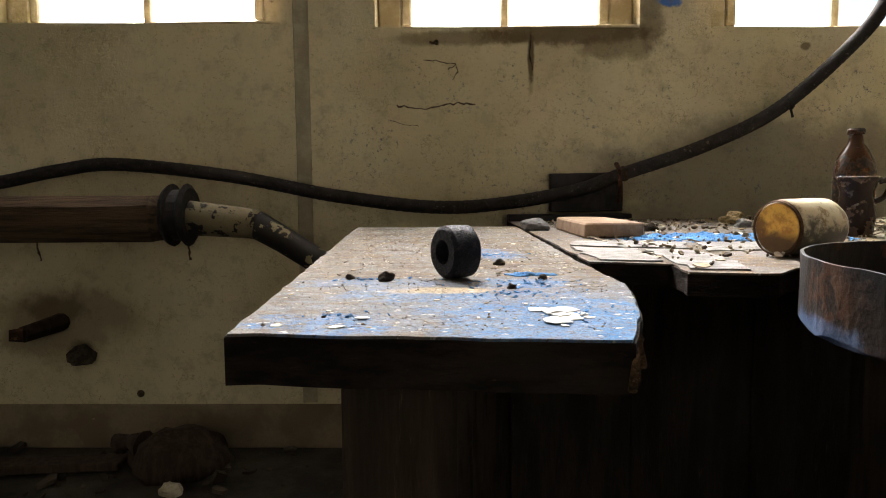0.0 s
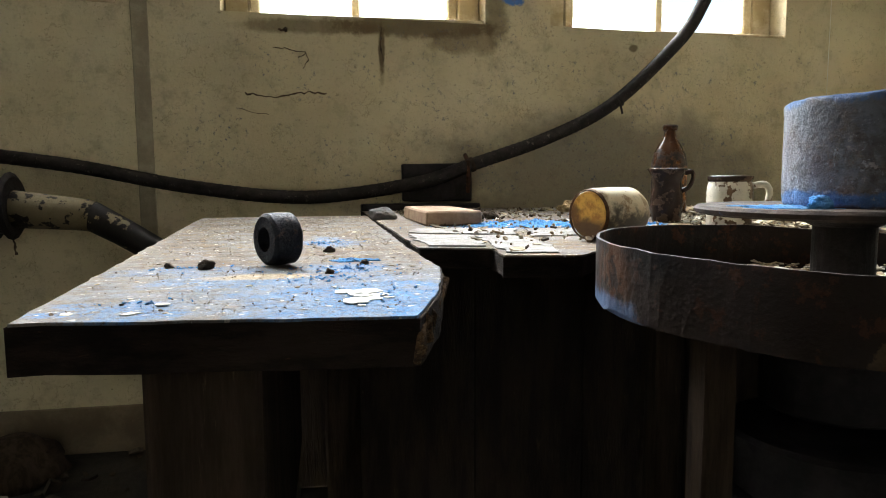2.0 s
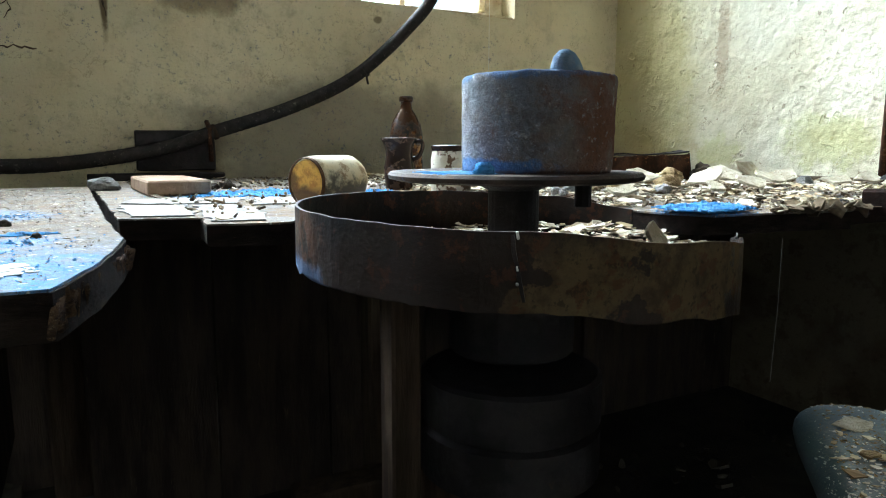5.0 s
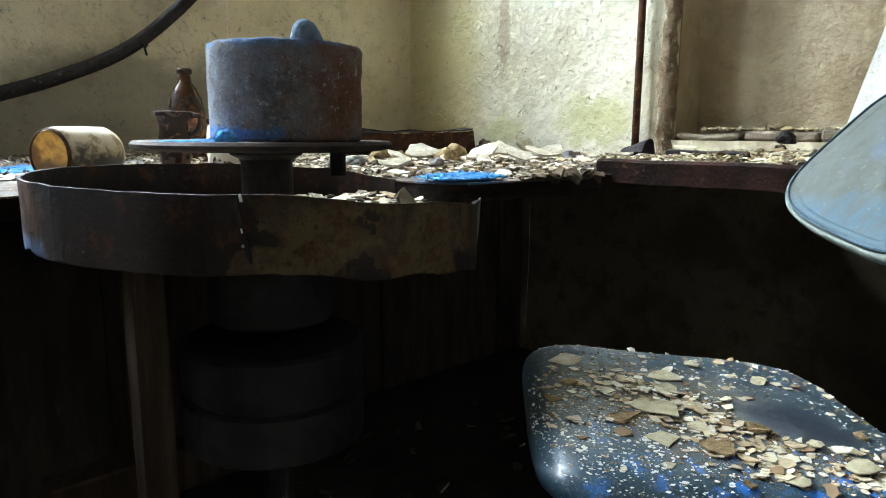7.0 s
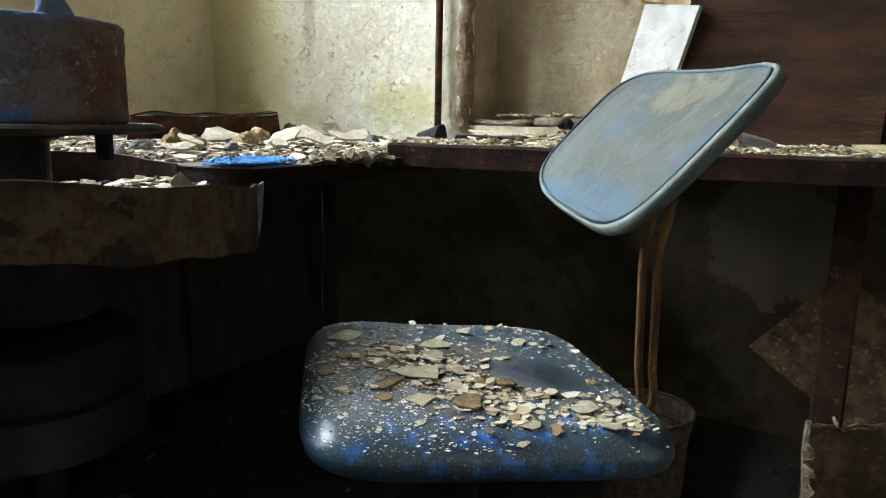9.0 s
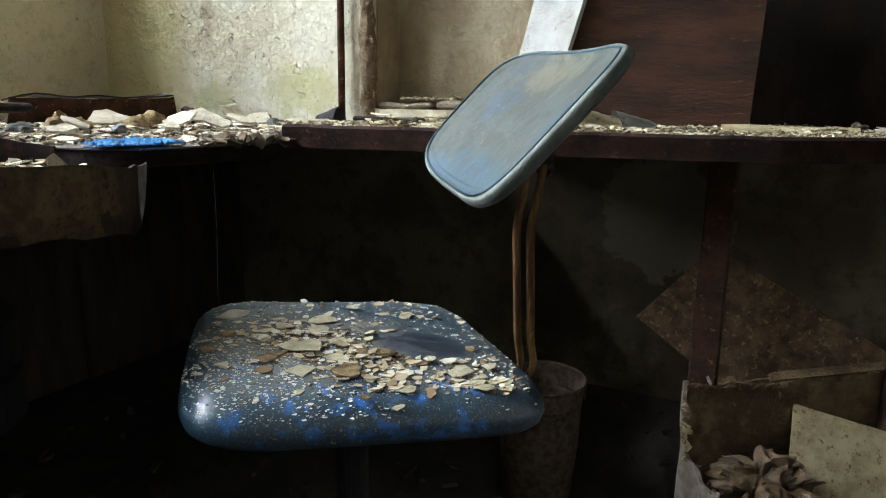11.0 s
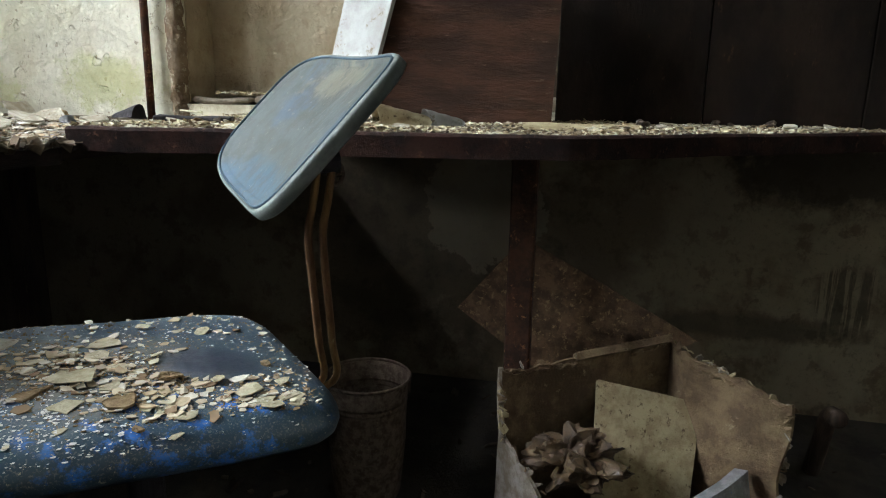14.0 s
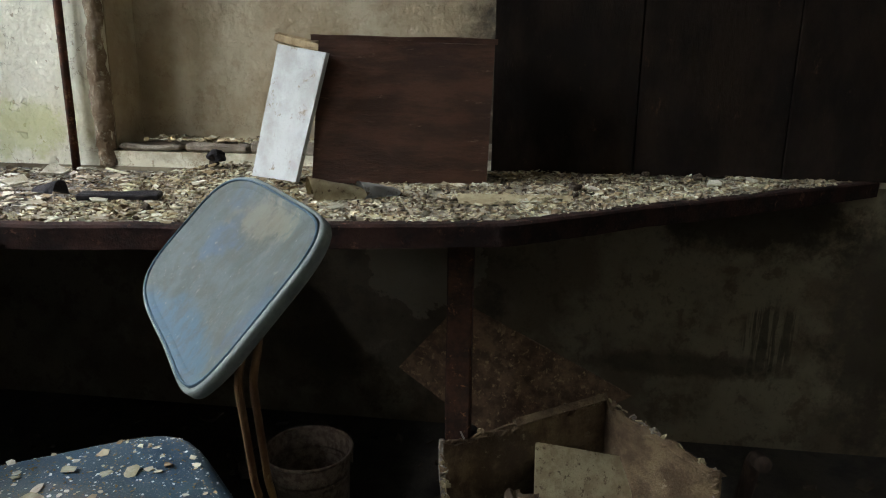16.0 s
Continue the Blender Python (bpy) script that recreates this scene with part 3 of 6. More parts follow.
def drum_material():
    m = Nodes("pigment_dusted_concrete")
    n, g, mid = m.noise(7, 6), m.noise(120, 5, 0.75), m.noise(32, 7, 0.7)
    c = m.mix(m.ramp(n, 0.38, 0.62), (0.20, 0.165, 0.15), (0.185, 0.095, 0.060))
    tint = m.math("MULTIPLY", m.blob((0.88, 0.85, 1.00), (0.12, 0.16, 0.10), 0.6, 12), m.ramp(m.noise(18, 8, 0.7), 0.34, 0.54))
    c = m.mix(m.math("MULTIPLY", tint, 0.6), c, (0.19, 0.225, 0.28))
    rust = m.math("MULTIPLY", m.blob((1.02, 0.79, 0.985), (0.085, 0.085, 0.085), 0.5, 10), m.ramp(m.noise(14, 8, 0.7), 0.36, 0.56))
    c = m.mix(m.math("MULTIPLY", rust, 0.8), c, (0.17, 0.075, 0.042))
    # left side lightened in the colour, as if lit from the windows
    pale = m.blob((0.85, 0.93, 0.975), (0.09, 0.12, 0.16), 0.4, 14)
    c = m.mix(m.math("MULTIPLY", pale, 0.6), c, (0.28, 0.31, 0.35))
    c = m.mix(m.math("MULTIPLY", m.ramp(mid, 0.53, 0.62), 0.4), c, (0.10, 0.070, 0.058))
    c = m.mix(m.math("MULTIPLY", m.ramp(m.noise(55, 6, 0.75), 0.60, 0.66), 0.7), c, (0.36, 0.34, 0.33))
    for centre, radii, k in (((0.86, 0.85, 0.92), (0.08, 0.12, 0.012), 0.7), ((0.93, 0.86, 1.042), (0.15, 0.15, 0.014), 0.55)):
        c = m.mix(m.math("MULTIPLY", m.blob(centre, radii, 0.6, 24), k), c, (0.06, 0.20, 0.52))
    c = m.mix(m.math("MULTIPLY", m.ramp(m.noise(80, 7, 0.8), 0.53, 0.60), 0.25), c, (0.09, 0.062, 0.052))
    c = m.mix(m.math("MULTIPLY", m.ramp(m.noise(105, 6, 0.8), 0.59, 0.63), 0.7), c, (0.34, 0.36, 0.40))
    return m.finish(c, 0.9, ((g, 1.0, 0.004), (mid, 1.0, 0.010)), 0, 0.15)


MAT_PAN, MAT_DRUM = pan_material(), drum_material()


# ---- builders ----
def part(name, bm, material, parent=None, label="", smooth=False, kind=""):
    """Links a bmesh as one mesh object, under a thing or a part."""
    bmesh.ops.recalc_face_normals(bm, faces=bm.faces)
    me = bpy.data.meshes.new(name)
    bm.to_mesh(me)
    bm.free()
    me.materials.append(material)
    if smooth:
        for p in me.polygons:
            p.use_smooth = True
    ob = new(name, me)
    ob.parent = parent
    return tagged(ob, label, kind=kind)


def thing(name, m, label, category, group=""):
    ob = new(name)
    ob.matrix_world = m
    ob.empty_display_size = 0.05
    return tagged(ob, label, category, group)


def single(name, bm, material, m, label, category, group="", kind="", smooth=False):
    ob = part(name, bm, material, None, label, smooth, kind)
    ob.matrix_world = m
    return tagged(ob, category=category, group=group)


def block(sx, sy, sz, bevel=0.0, at=(0, 0, 0), cuts=0, rough=0.0, seed=0.0, segments=1):
    """A box centred in x and y that stands on at."""
    bm = bmesh.new()
    bmesh.ops.create_cube(bm, size=1, matrix=Matrix.Translation((at[0], at[1], at[2] + sz / 2)) @ Matrix.Diagonal((sx, sy, sz, 1)))
    if bevel:
        bmesh.ops.bevel(bm, geom=bm.edges[:], offset=bevel, segments=segments, affect="EDGES", profile=0.6)
    if cuts:
        bmesh.ops.subdivide_edges(bm, edges=bm.edges[:], cuts=cuts, use_grid_fill=True)
    if rough:
        roughen(bm, rough, 12, seed)
    return bm


def roughen(bm, amount, scale, seed=0.0):
    for v in bm.verts:
        v.co += noise.noise_vector(v.co * scale + Vector((seed, seed * 1.7, seed * 0.3))) * amount


def lathe(profile, segments=40, wobble=0.0, seed=0.0):
    """A solid of revolution round z from (radius, height) pairs."""
    bm = bmesh.new()
    rings = []
    for r, z in profile:
        if r < 1e-5:
            rings.append([bm.verts.new((0, 0, z))])
            continue
        ring = []
        for i in range(segments):
            a = 2 * math.pi * i / segments
            k = r * (1 + wobble * noise.noise((math.cos(a) * 1.5 + seed, math.sin(a) * 1.5, z * 9)))
            ring.append(bm.verts.new((k * math.cos(a), k * math.sin(a), z)))
        rings.append(ring)
    for a, b in zip(rings, rings[1:]):
        n = max(len(a), len(b))
        if len(a) == len(b) == 1:
            continue
        for i in range(n):
            f = {a[i % len(a)], a[(i + 1) % len(a)], b[(i + 1) % len(b)], b[i % len(b)]}
            order = [v for v in (a[i % len(a)], a[(i + 1) % len(a)], b[(i + 1) % len(b)], b[i % len(b)])]
            seen = []
            for v in order:
                if v not in seen:
                    seen.append(v)
            if len(f) >= 3:
                bm.faces.new(seen)
    return bm


def tube(points, r, segments=12, ribs=0.0, close=True, smooth_steps=0):
    """A round bar along points; r: one radius or one a point."""
    pts = [Vector(p) for p in points]
    if smooth_steps:
        fine = []
        for i in range(len(pts) - 1):
            p0, p1, p2, p3 = pts[max(i - 1, 0)], pts[i], pts[i + 1], pts[min(i + 2, len(pts) - 1)]
            for s in range(smooth_steps):
                t = s / smooth_steps
                fine.append(0.5 * (2 * p1 + (p2 - p0) * t + (2 * p0 - 5 * p1 + 4 * p2 - p3) * t * t + (3 * p1 - p0 - 3 * p2 + p3) * t ** 3))
        pts = fine + [pts[-1]]
    radii = r if isinstance(r, (list, tuple)) else [r] * len(pts)
    if len(radii) != len(pts):
        radii = list(np.interp(np.linspace(0, len(radii) - 1, len(pts)), range(len(radii)), radii))
    bm = bmesh.new()
    rings, up = [], Vector((0.13, 0.21, 0.97))
    for i, p in enumerate(pts):
        d = (pts[min(i + 1, len(pts) - 1)] - pts[max(i - 1, 0)]).normalized()
        u = d.cross(up).normalized() if abs(d.dot(up)) < 0.98 else d.cross(Vector((1, 0, 0))).normalized()
        w = u.cross(d)
        k = radii[i] * (1 + (ribs if i % 2 else 0))
        rings.append([bm.verts.new(p + (u * math.cos(a) + w * math.sin(a)) * k) for a in (2 * math.pi * j / segments for j in range(segments))])
    for a, b in zip(rings, rings[1:]):
        for j in range(segments):
            bm.faces.new((a[j], a[(j + 1) % segments], b[(j + 1) % segments], b[j]))
    if close:
        bm.faces.new(rings[0])
        bm.faces.new(rings[-1])
    return bm


def ragged(points, step=0.02, amount=0.006, seed=0.0):
    """A closed outline cut into short steps that wander."""
    out = []
    for (x0, y0), (x1, y1) in zip(points, points[1:] + points[:1]):
        n = max(1, int(math.hypot(x1 - x0, y1 - y0) / step))
        for i in range(n):
            x, y = x0 + (x1 - x0) * i / n, y0 + (y1 - y0) * i / n
            v = noise.noise_vector((x * 40 + seed, y * 40, seed)) * amount
            out.append((x + v.x, y + v.y))
    return out


def prism(points, z0, z1, bevel=0.0):
    """A slab with the given outline; its upper rim is broken by bevel."""
    bm = bmesh.new()
    lower = [bm.verts.new((x, y, z0)) for x, y in points]
    upper = [bm.verts.new((x, y, z1)) for x, y in points]
    bm.faces.new(lower[::-1])
    bm.faces.new(upper)
    n = len(points)
    for i in range(n):
        bm.faces.new((lower[i], lower[(i + 1) % n], upper[(i + 1) % n], upper[i]))
    if bevel:
        top = [e for e in bm.edges if e.verts[0].co.z > z1 - 1e-5 and e.verts[1].co.z > z1 - 1e-5]
        bmesh.ops.bevel(bm, geom=top, offset=bevel, segments=2, affect="EDGES")
    return bm


def inside(x, y, poly):
    hit = False
    for (x0, y0), (x1, y1) in zip(poly, poly[1:] + poly[:1]):
        if (y0 > y) != (y1 > y) and x < (x1 - x0) * (y - y0) / (y1 - y0) + x0:
            hit = not hit
    return hit


def flakes(spots, size, thick, tilt, rng):
    """Many small ragged chips, one island each. spots: (x, y, z, scale)."""
    verts, faces = [], []
    for x, y, z, k in spots:
        n = rng.randint(4, 7)
        r = size * k * rng.uniform(0.5, 1.5)
        m = Matrix.Translation((x, y, z + thick * k)) @ Euler((rng.gauss(0, tilt), rng.gauss(0, tilt), rng.uniform(0, 6.28))).to_matrix().to_4x4()
        curl, long = rng.uniform(-0.05, 0.2), rng.uniform(0.5, 1.0)
        base = len(verts)
        for side in (-0.5, 0.5):
            for i in range(n):
                a = 2 * math.pi * (i + rng.uniform(-0.3, 0.3) * 0) / n
                q = r * (0.65 + 0.5 * abs(math.sin(a * 2.3 + x * 90 + y * 57)))
                px, py = q * math.cos(a), q * math.sin(a) * long
                verts.append(m @ Vector((px, py, side * thick * k + curl * (px * px) / max(r, 1e-4))))
        faces.append([base + i for i in range(n)][::-1])
        faces.append([base + n + i for i in range(n)])
        for i in range(n):
            j = (i + 1) % n
            faces.append([base + i, base + j, base + n + j, base + n + i])
    me = bpy.data.meshes.new("litter")
    me.from_pydata(verts, [], faces)
    return me


def litter(name, spots, size, thick, tilt, material, label, category, seed=1):
    me = flakes(spots, size, thick, tilt, random.Random(seed))
    me.materials.append(material)
    return tagged(new(name, me), label, category, kind="stuff")


def strewn(poly, count, z, seed, dense=None, grow=1.0):
    """Random places in an outline; dense(x, y) from 0 to 1 thins them out."""
    rng = random.Random(seed)
    xs, ys = [p[0] for p in poly], [p[1] for p in poly]
    out = []
    while len(out) < count:
        x, y = rng.uniform(min(xs), max(xs)), rng.uniform(min(ys), max(ys))
        if inside(x, y, poly) and (dense is None or rng.random() < dense(x, y)):
            out.append((x, y, z(x, y) if callable(z) else z, rng.choice((0.5, 0.6, 0.8, 1.0, 1.0, 1.5)) * grow))
    return out


def rock(r, seed, flat=0.7, sharp=0.35):
    bm = bmesh.new()
    bmesh.ops.create_icosphere(bm, subdivisions=3, radius=r)
    for v in bm.verts:
        k = 1 + sharp * noise.noise(v.co / r * 1.1 + Vector((seed, 0, 0))) + 0.18 * noise.noise(v.co / r * 3.5 + Vector((0, seed, 0)))
        v.co = Vector((v.co.x * k, v.co.y * k * 0.85, max(v.co.z * k * flat, -r * flat * 0.55)))
    return bm


def lay(bm, x, y, z, turn=0.0):
    """Sets a loose bmesh down on height z."""
    low = min(v.co.z for v in bm.verts)
    return pose(x, y, z - low, 0, 0, turn)


def mound(poly, height, seed, grid=0.0028):
    """A low heap of powder with a ragged outline."""
    xs, ys = [p[0] for p in poly], [p[1] for p in poly]
    cx, cy = sum(xs) / len(xs), sum(ys) / len(ys)
    rx, ry = (max(xs) - min(xs)) / 2, (max(ys) - min(ys)) / 2
    nx, ny = int(2 * rx / grid) + 1, int(2 * ry / grid) + 1
    bm = bmesh.new()
    net = {}
    for i in range(nx + 1):
        for j in range(ny + 1):
            x, y = -rx + 2 * rx * i / nx, -ry + 2 * ry * j / ny
            d = math.hypot(x / rx, y / ry) + 0.12 * noise.noise((x * 260, y * 260, seed)) + 0.55 * noise.noise((x * 28 + seed, y * 28, 0)) + 0.5 * noise.noise((x * 110, y * 110 + seed, 3))
            if d < 0.95:
                h = height * max(0.0, 1 - d) * (0.5 + 0.8 * abs(noise.noise((x * 60, y * 60, seed))) + 0.6 * abs(noise.noise((x * 210, y * 210, seed))))
                net[i, j] = bm.verts.new((cx + x, cy + y, h + 0.0003))
    for (i, j), v in list(net.items()):
        q = [net.get(k) for k in ((i, j), (i + 1, j), (i + 1, j + 1), (i, j + 1))]
        if all(q):
            bm.faces.new(q)
    for v in [v for v in bm.verts if not v.link_faces]:
        bm.verts.remove(v)
    skirt = bmesh.ops.extrude_edge_only(bm, edges=[e for e in bm.edges if e.is_boundary])
    for v in skirt["geom"]:
        if isinstance(v, bmesh.types.BMVert):
            v.co.z = -0.001
    return bm


def ellipse(cx, cy, rx, ry, n=16):
    return [(cx + rx * math.cos(2 * math.pi * i / n), cy + ry * math.sin(2 * math.pi * i / n)) for i in range(n)]


# ---- structure ----
def structure(name, bm, material, label="", category="wall"):
    return tagged(part(name, bm, material, None, label), category=category, kind="structure")


def slabs(boxes):
    """One mesh from boxes (x0, x1, y0, y1, z0, z1)."""
    bm = bmesh.new()
    for x0, x1, y0, y1, z0, z1 in boxes:
        bmesh.ops.create_cube(bm, size=1, matrix=Matrix.Translation(((x0 + x1) / 2, (y0 + y1) / 2, (z0 + z1) / 2)) @ Matrix.Diagonal((x1 - x0, y1 - y0, z1 - z0, 1)))
    return bm


X0, Y0, THICK = -4.2, -3.2, 0.36


def window_wall():
    """The wall with three openings; the sills drop a little to one side."""
    bm = bmesh.new()
    xs = [X0] + [x for w in WINDOWS for x in w[:2]] + [WALL_X + 0.4]

    def piece(x0, x1, za, zb, zc, zd):
        front = [bm.verts.new(p) for p in ((x0, WALL_Y, za), (x1, WALL_Y, zb), (x1, WALL_Y, zd), (x0, WALL_Y, zc))]
        back = [bm.verts.new((v.co.x, WALL_Y + THICK, v.co.z)) for v in front]
        bm.faces.new(front)
        bm.faces.new(back[::-1])
        for i in range(4):
            j = (i + 1) % 4
            bm.faces.new((front[j], front[i], back[i], back[j]))

    for i, (x0, x1) in enumerate(zip(xs, xs[1:])):
        if i % 2 == 0:
            piece(x0, x1, 0, 0, CEIL, CEIL)
        else:
            w = WINDOWS[i // 2]
            piece(x0, x1, 0, 0, w[2], w[3])
            piece(x0, x1, WIN_TOP, WIN_TOP, CEIL, CEIL)
    return bm


wall_north = structure("wall_north", window_wall(), MAT_WALL, "yellowed limewashed wall with brown seepage and cracks")
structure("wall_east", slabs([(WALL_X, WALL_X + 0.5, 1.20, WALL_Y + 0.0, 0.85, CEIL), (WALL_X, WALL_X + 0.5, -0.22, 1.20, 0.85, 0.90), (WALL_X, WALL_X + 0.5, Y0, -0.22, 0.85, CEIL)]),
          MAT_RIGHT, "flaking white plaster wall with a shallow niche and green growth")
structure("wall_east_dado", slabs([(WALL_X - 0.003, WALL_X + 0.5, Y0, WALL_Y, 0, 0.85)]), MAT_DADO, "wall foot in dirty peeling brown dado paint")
structure("wall_niche", slabs([(NICHE_X, NICHE_X + 0.32, -0.22, 1.20, 0.90, CEIL)]), MAT_NICHE, "brown-stained plaster at the back of the niche, shade painted in at its far end")
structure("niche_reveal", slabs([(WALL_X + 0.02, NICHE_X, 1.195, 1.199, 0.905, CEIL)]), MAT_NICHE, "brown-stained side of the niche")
structure("wall_south", slabs([(X0 - 0.3, WALL_X + 0.5, Y0 - 0.3, Y0, 0, CEIL)]), MAT_ROOM, "plain old limewashed wall")
structure("wall_west", slabs([(X0 - 0.3, X0, Y0, WALL_Y + THICK, 0, CEIL)]), MAT_ROOM, "plain old limewashed wall")
structure("ceiling", slabs([(X0 - 0.3, WALL_X + 0.5, Y0 - 0.3, WALL_Y + THICK, CEIL, CEIL + 0.2)]), MAT_ROOM, "plain old limewashed ceiling", "ceiling")
structure("floor", slabs([(X0 - 0.3, WALL_X + 0.5, Y0 - 0.3, WALL_Y + THICK, -0.2, 0)]), MAT_FLOOR, "dirty dark concrete floor strewn with litter", "floor")
structure("baseboard", block(4.1, 0.012, 0.165, 0.003, (-2.1, WALL_Y - 0.006, 0)), MAT_PLINTH, "dull brown painted plinth band along the wall", "plinth")
strip = block(0.054, 0.006, 3.0, 0.002, (-0.31, WALL_Y - 0.003, 0.17), 12, 0.003, 2.0)
structure("trim", strip, MAT_MORTAR, "grey mortar strip over a wall chase", "trim")


def window(i, x0, x1, z0, z1):
    """A two-light wooden window set in the middle of the wall."""
    w = x1 - x0
    ob = new("window_%d" % i)
    ob.location = ((x0 + x1) / 2, WALL_Y + 0.13, min(z0, z1) - 0.02)
    tagged(ob, "two-light wooden window with flaking cream paint, blown-out sky behind", "window", kind="structure")
    h = WIN_TOP - min(z0, z1) + 0.03
    for s in (-1, 1):
        part("window_frame", block(0.085, 0.07, h, 0.006, (s * (w / 2 - 0.0425), 0, 0)), MAT_FRAME, ob)
        part("casement_stile", block(0.035, 0.05, h - 0.09, 0.005, (s * (w / 2 - 0.105), -0.012, 0.06)), MAT_FRAME, ob)
    part("window_frame", block(w - 0.17, 0.07, 0.055, 0.006, (0, 0, 0)), MAT_FRAME, ob)
    part("window_frame", block(w - 0.17, 0.07, 0.06, 0.006, (0, 0, h - 0.06)), MAT_FRAME, ob)
    part("mullion", block(0.028, 0.055, h - 0.115, 0.004, (0, 0, 0.055)), MAT_FRAME, ob)
    part("crossbar", block(w - 0.26, 0.03, 0.024, 0.003, (0, 0.004, h * 0.56)), MAT_FRAME, ob)
    for s in (-1, 1):
        pane = part("pane", block(w / 2 - 0.135, 0.003, h - 0.115, 0, (s * (w / 4 - 0.053), 0.012, 0.055)), MAT_GLASS, ob, "dusty clear glass")
        pane.visible_shadow = False
    part("window_sill", block(w - 0.004, 0.12, 0.012, 0.003, (0, -0.068, 0.012 + abs(z0 - z1) / 2), 5, 0.003, i), MAT_FRAME, ob, "dirty inner sill with crumbled paint")


for i, win in enumerate(WINDOWS):
    window(i + 1, *win)


def crack(points, width, seed):
    pts = [Vector((x, WALL_Y - 0.001, z)) for x, z in points]
    fine = []
    for a, b in zip(pts, pts[1:]):
        for s in range(6):
            q = a.lerp(b, s / 6)
            q.z += 0.008 * noise.noise((q.x * 60, seed, q.z * 60))
            q.x += 0.004 * noise.noise((q.x * 70, seed + 5, q.z * 70))
            fine.append(q)
    fine.append(pts[-1])
    radii = [width * (0.35 + 0.9 * abs(noise.noise((i * 0.7, seed, 0)))) for i in range(len(fine))]
    ob = part("crack", tube(fine, radii, 6), MAT_CRACK, wall_north, "dark open crack")


crack([(0.02, 1.245), (0.08, 1.235), (0.13, 1.23), (0.19, 1.245), (0.24, 1.25), (0.30, 1.245)], 0.005, 1)
crack([(0.12, 1.40), (0.18, 1.395), (0.23, 1.385), (0.24, 1.36), (0.22, 1.33)], 0.003, 2)
crack([(0.232, 1.385), (0.205, 1.365)], 0.003, 3)
crack([(0.495, 1.48), (0.49, 1.42), (0.50, 1.36)], 0.004, 4)
crack([(0.0, 1.19), (0.07, 1.175), (0.1, 1.17)], 0.002, 5)
crack([(-1.30, 0.79), (-1.295, 0.74), (-1.285, 0.70)], 0.006, 6)
crack([(-0.745, 0.78), (-0.74, 0.74), (-0.735, 0.70)], 0.006, 7)
crack([(0.14, 1.46), (0.17, 1.458)], 0.010, 8)

# ---- window side: pipes, hose, benches ----
hose_path = [(-2.1, 2.46, 0.86), (-1.7, 2.48, 0.93), (-1.36, 2.50, 0.985), (-1.16, 2.52, 1.025), (-0.96, 2.54, 1.045), (-0.56, 2.54, 1.00), (-0.17, 2.53, 0.925), (0.22, 2.52, 0.885), (0.60, 2.52, 0.930), (0.80, 2.52, 0.994),
             (1.08, 2.52, 1.089), (1.32, 2.51, 1.209), (1.545, 2.50, 1.41), (1.648, 2.49, 1.55), (1.74, 2.48, 1.80), (1.80, 2.47, 2.2), (1.82, 2.47, CEIL)]
hose = thing("hose", Matrix(), "thick dusty black ribbed hose sagging along the wall", "hose")
part("tube", tube(hose_path, 0.0225, 14, 0.05, True, 26), MAT_HOSE, hose, "", True)
part("tie", tube([(1.345, 2.508, 1.222), (1.352, 2.508, 1.229)], 0.026, 14), MAT_DARK_STEEL, hose, "dark tie round the hose")
part("tie_end", tube([(1.352, 2.49, 1.207), (1.357, 2.485, 1.177)], 0.004, 6), MAT_DARK_STEEL, hose)
part("tie", tube([(0.80, 2.52, 0.994), (0.812, 2.52, 0.998)], 0.0265, 14), MAT_LEG, hose, "frayed tape")


def wall_pipe():
    ob = thing("wall_pipe", pose(-0.9, 2.40, 0.87), "old pipe in a wooden casing with flange and peeling cream paint", "pipe")
    beam = block(1.5, 0.15, 0.15, 0.032, (-0.585, 0, -0.085), 5, 0.006, 3.0)
    part("casing", beam, MAT_BEAM, ob, "weathered brown wooden casing")
    part("flange", tube([(0.175, 0, 0.0), (0.19, 0, 0.0), (0.195, 0, 0), (0.225, 0, 0), (0.24, 0, 0), (0.25, 0, 0)], [0.095, 0.105, 0.085, 0.085, 0.105, 0.09], 18), MAT_DARK_STEEL, ob, "dark bolted flange")
    part("pipe", tube([(0.2, 0, -0.005), (0.45, 0, -0.03), (0.47, 0, -0.035)], [0.06, 0.05, 0.049], 20), MAT_PIPE_PAINT, ob, "cream paint peeling off black iron", True)
    part("elbow", tube([(0.44, 0, -0.02), (0.47, 0, -0.035), (0.56, -0.01, -0.085), (0.70, -0.03, -0.17), (0.95, -0.05, -0.33)], [0.044, 0.047, 0.044, 0.042, 0.042], 18), MAT_BLACK_PIPE, ob, "black iron with rests of cream paint", True)


wall_pipe()
peg = thing("wooden_peg", pose(-1.29, WALL_Y, 0.46), "short dark wooden peg sticking out of the wall", "peg")
part("shaft", tube([(0.07, 0.02, 0.016), (0.04, -0.08, 0.006), (0.015, -0.15, -0.002)], [0.034, 0.03, 0.028], 10), MAT_LEG, peg)
part("end", tube([(0.016, -0.148, -0.002), (-0.018, -0.17, 0.0)], [0.026, 0.020], 10), MAT_RUST, peg, "red-brown worn end")
lump = rock(0.045, 4.0, 1.0, 0.6)
single("mortar_lump", lump, MAT_CLOD, pose(-1.15, WALL_Y - 0.005, 0.345), "dark broken lump of mortar stuck in the wall", "rubble")
single("wall_plug", lathe([(0, 0), (0.012, 0), (0.014, 0.006), (0.008, 0.010), (0, 0.006)], 12), MAT_CRACK, pose(-0.94, WALL_Y, 0.205, 90), "small dark plug in the wall", "plug")

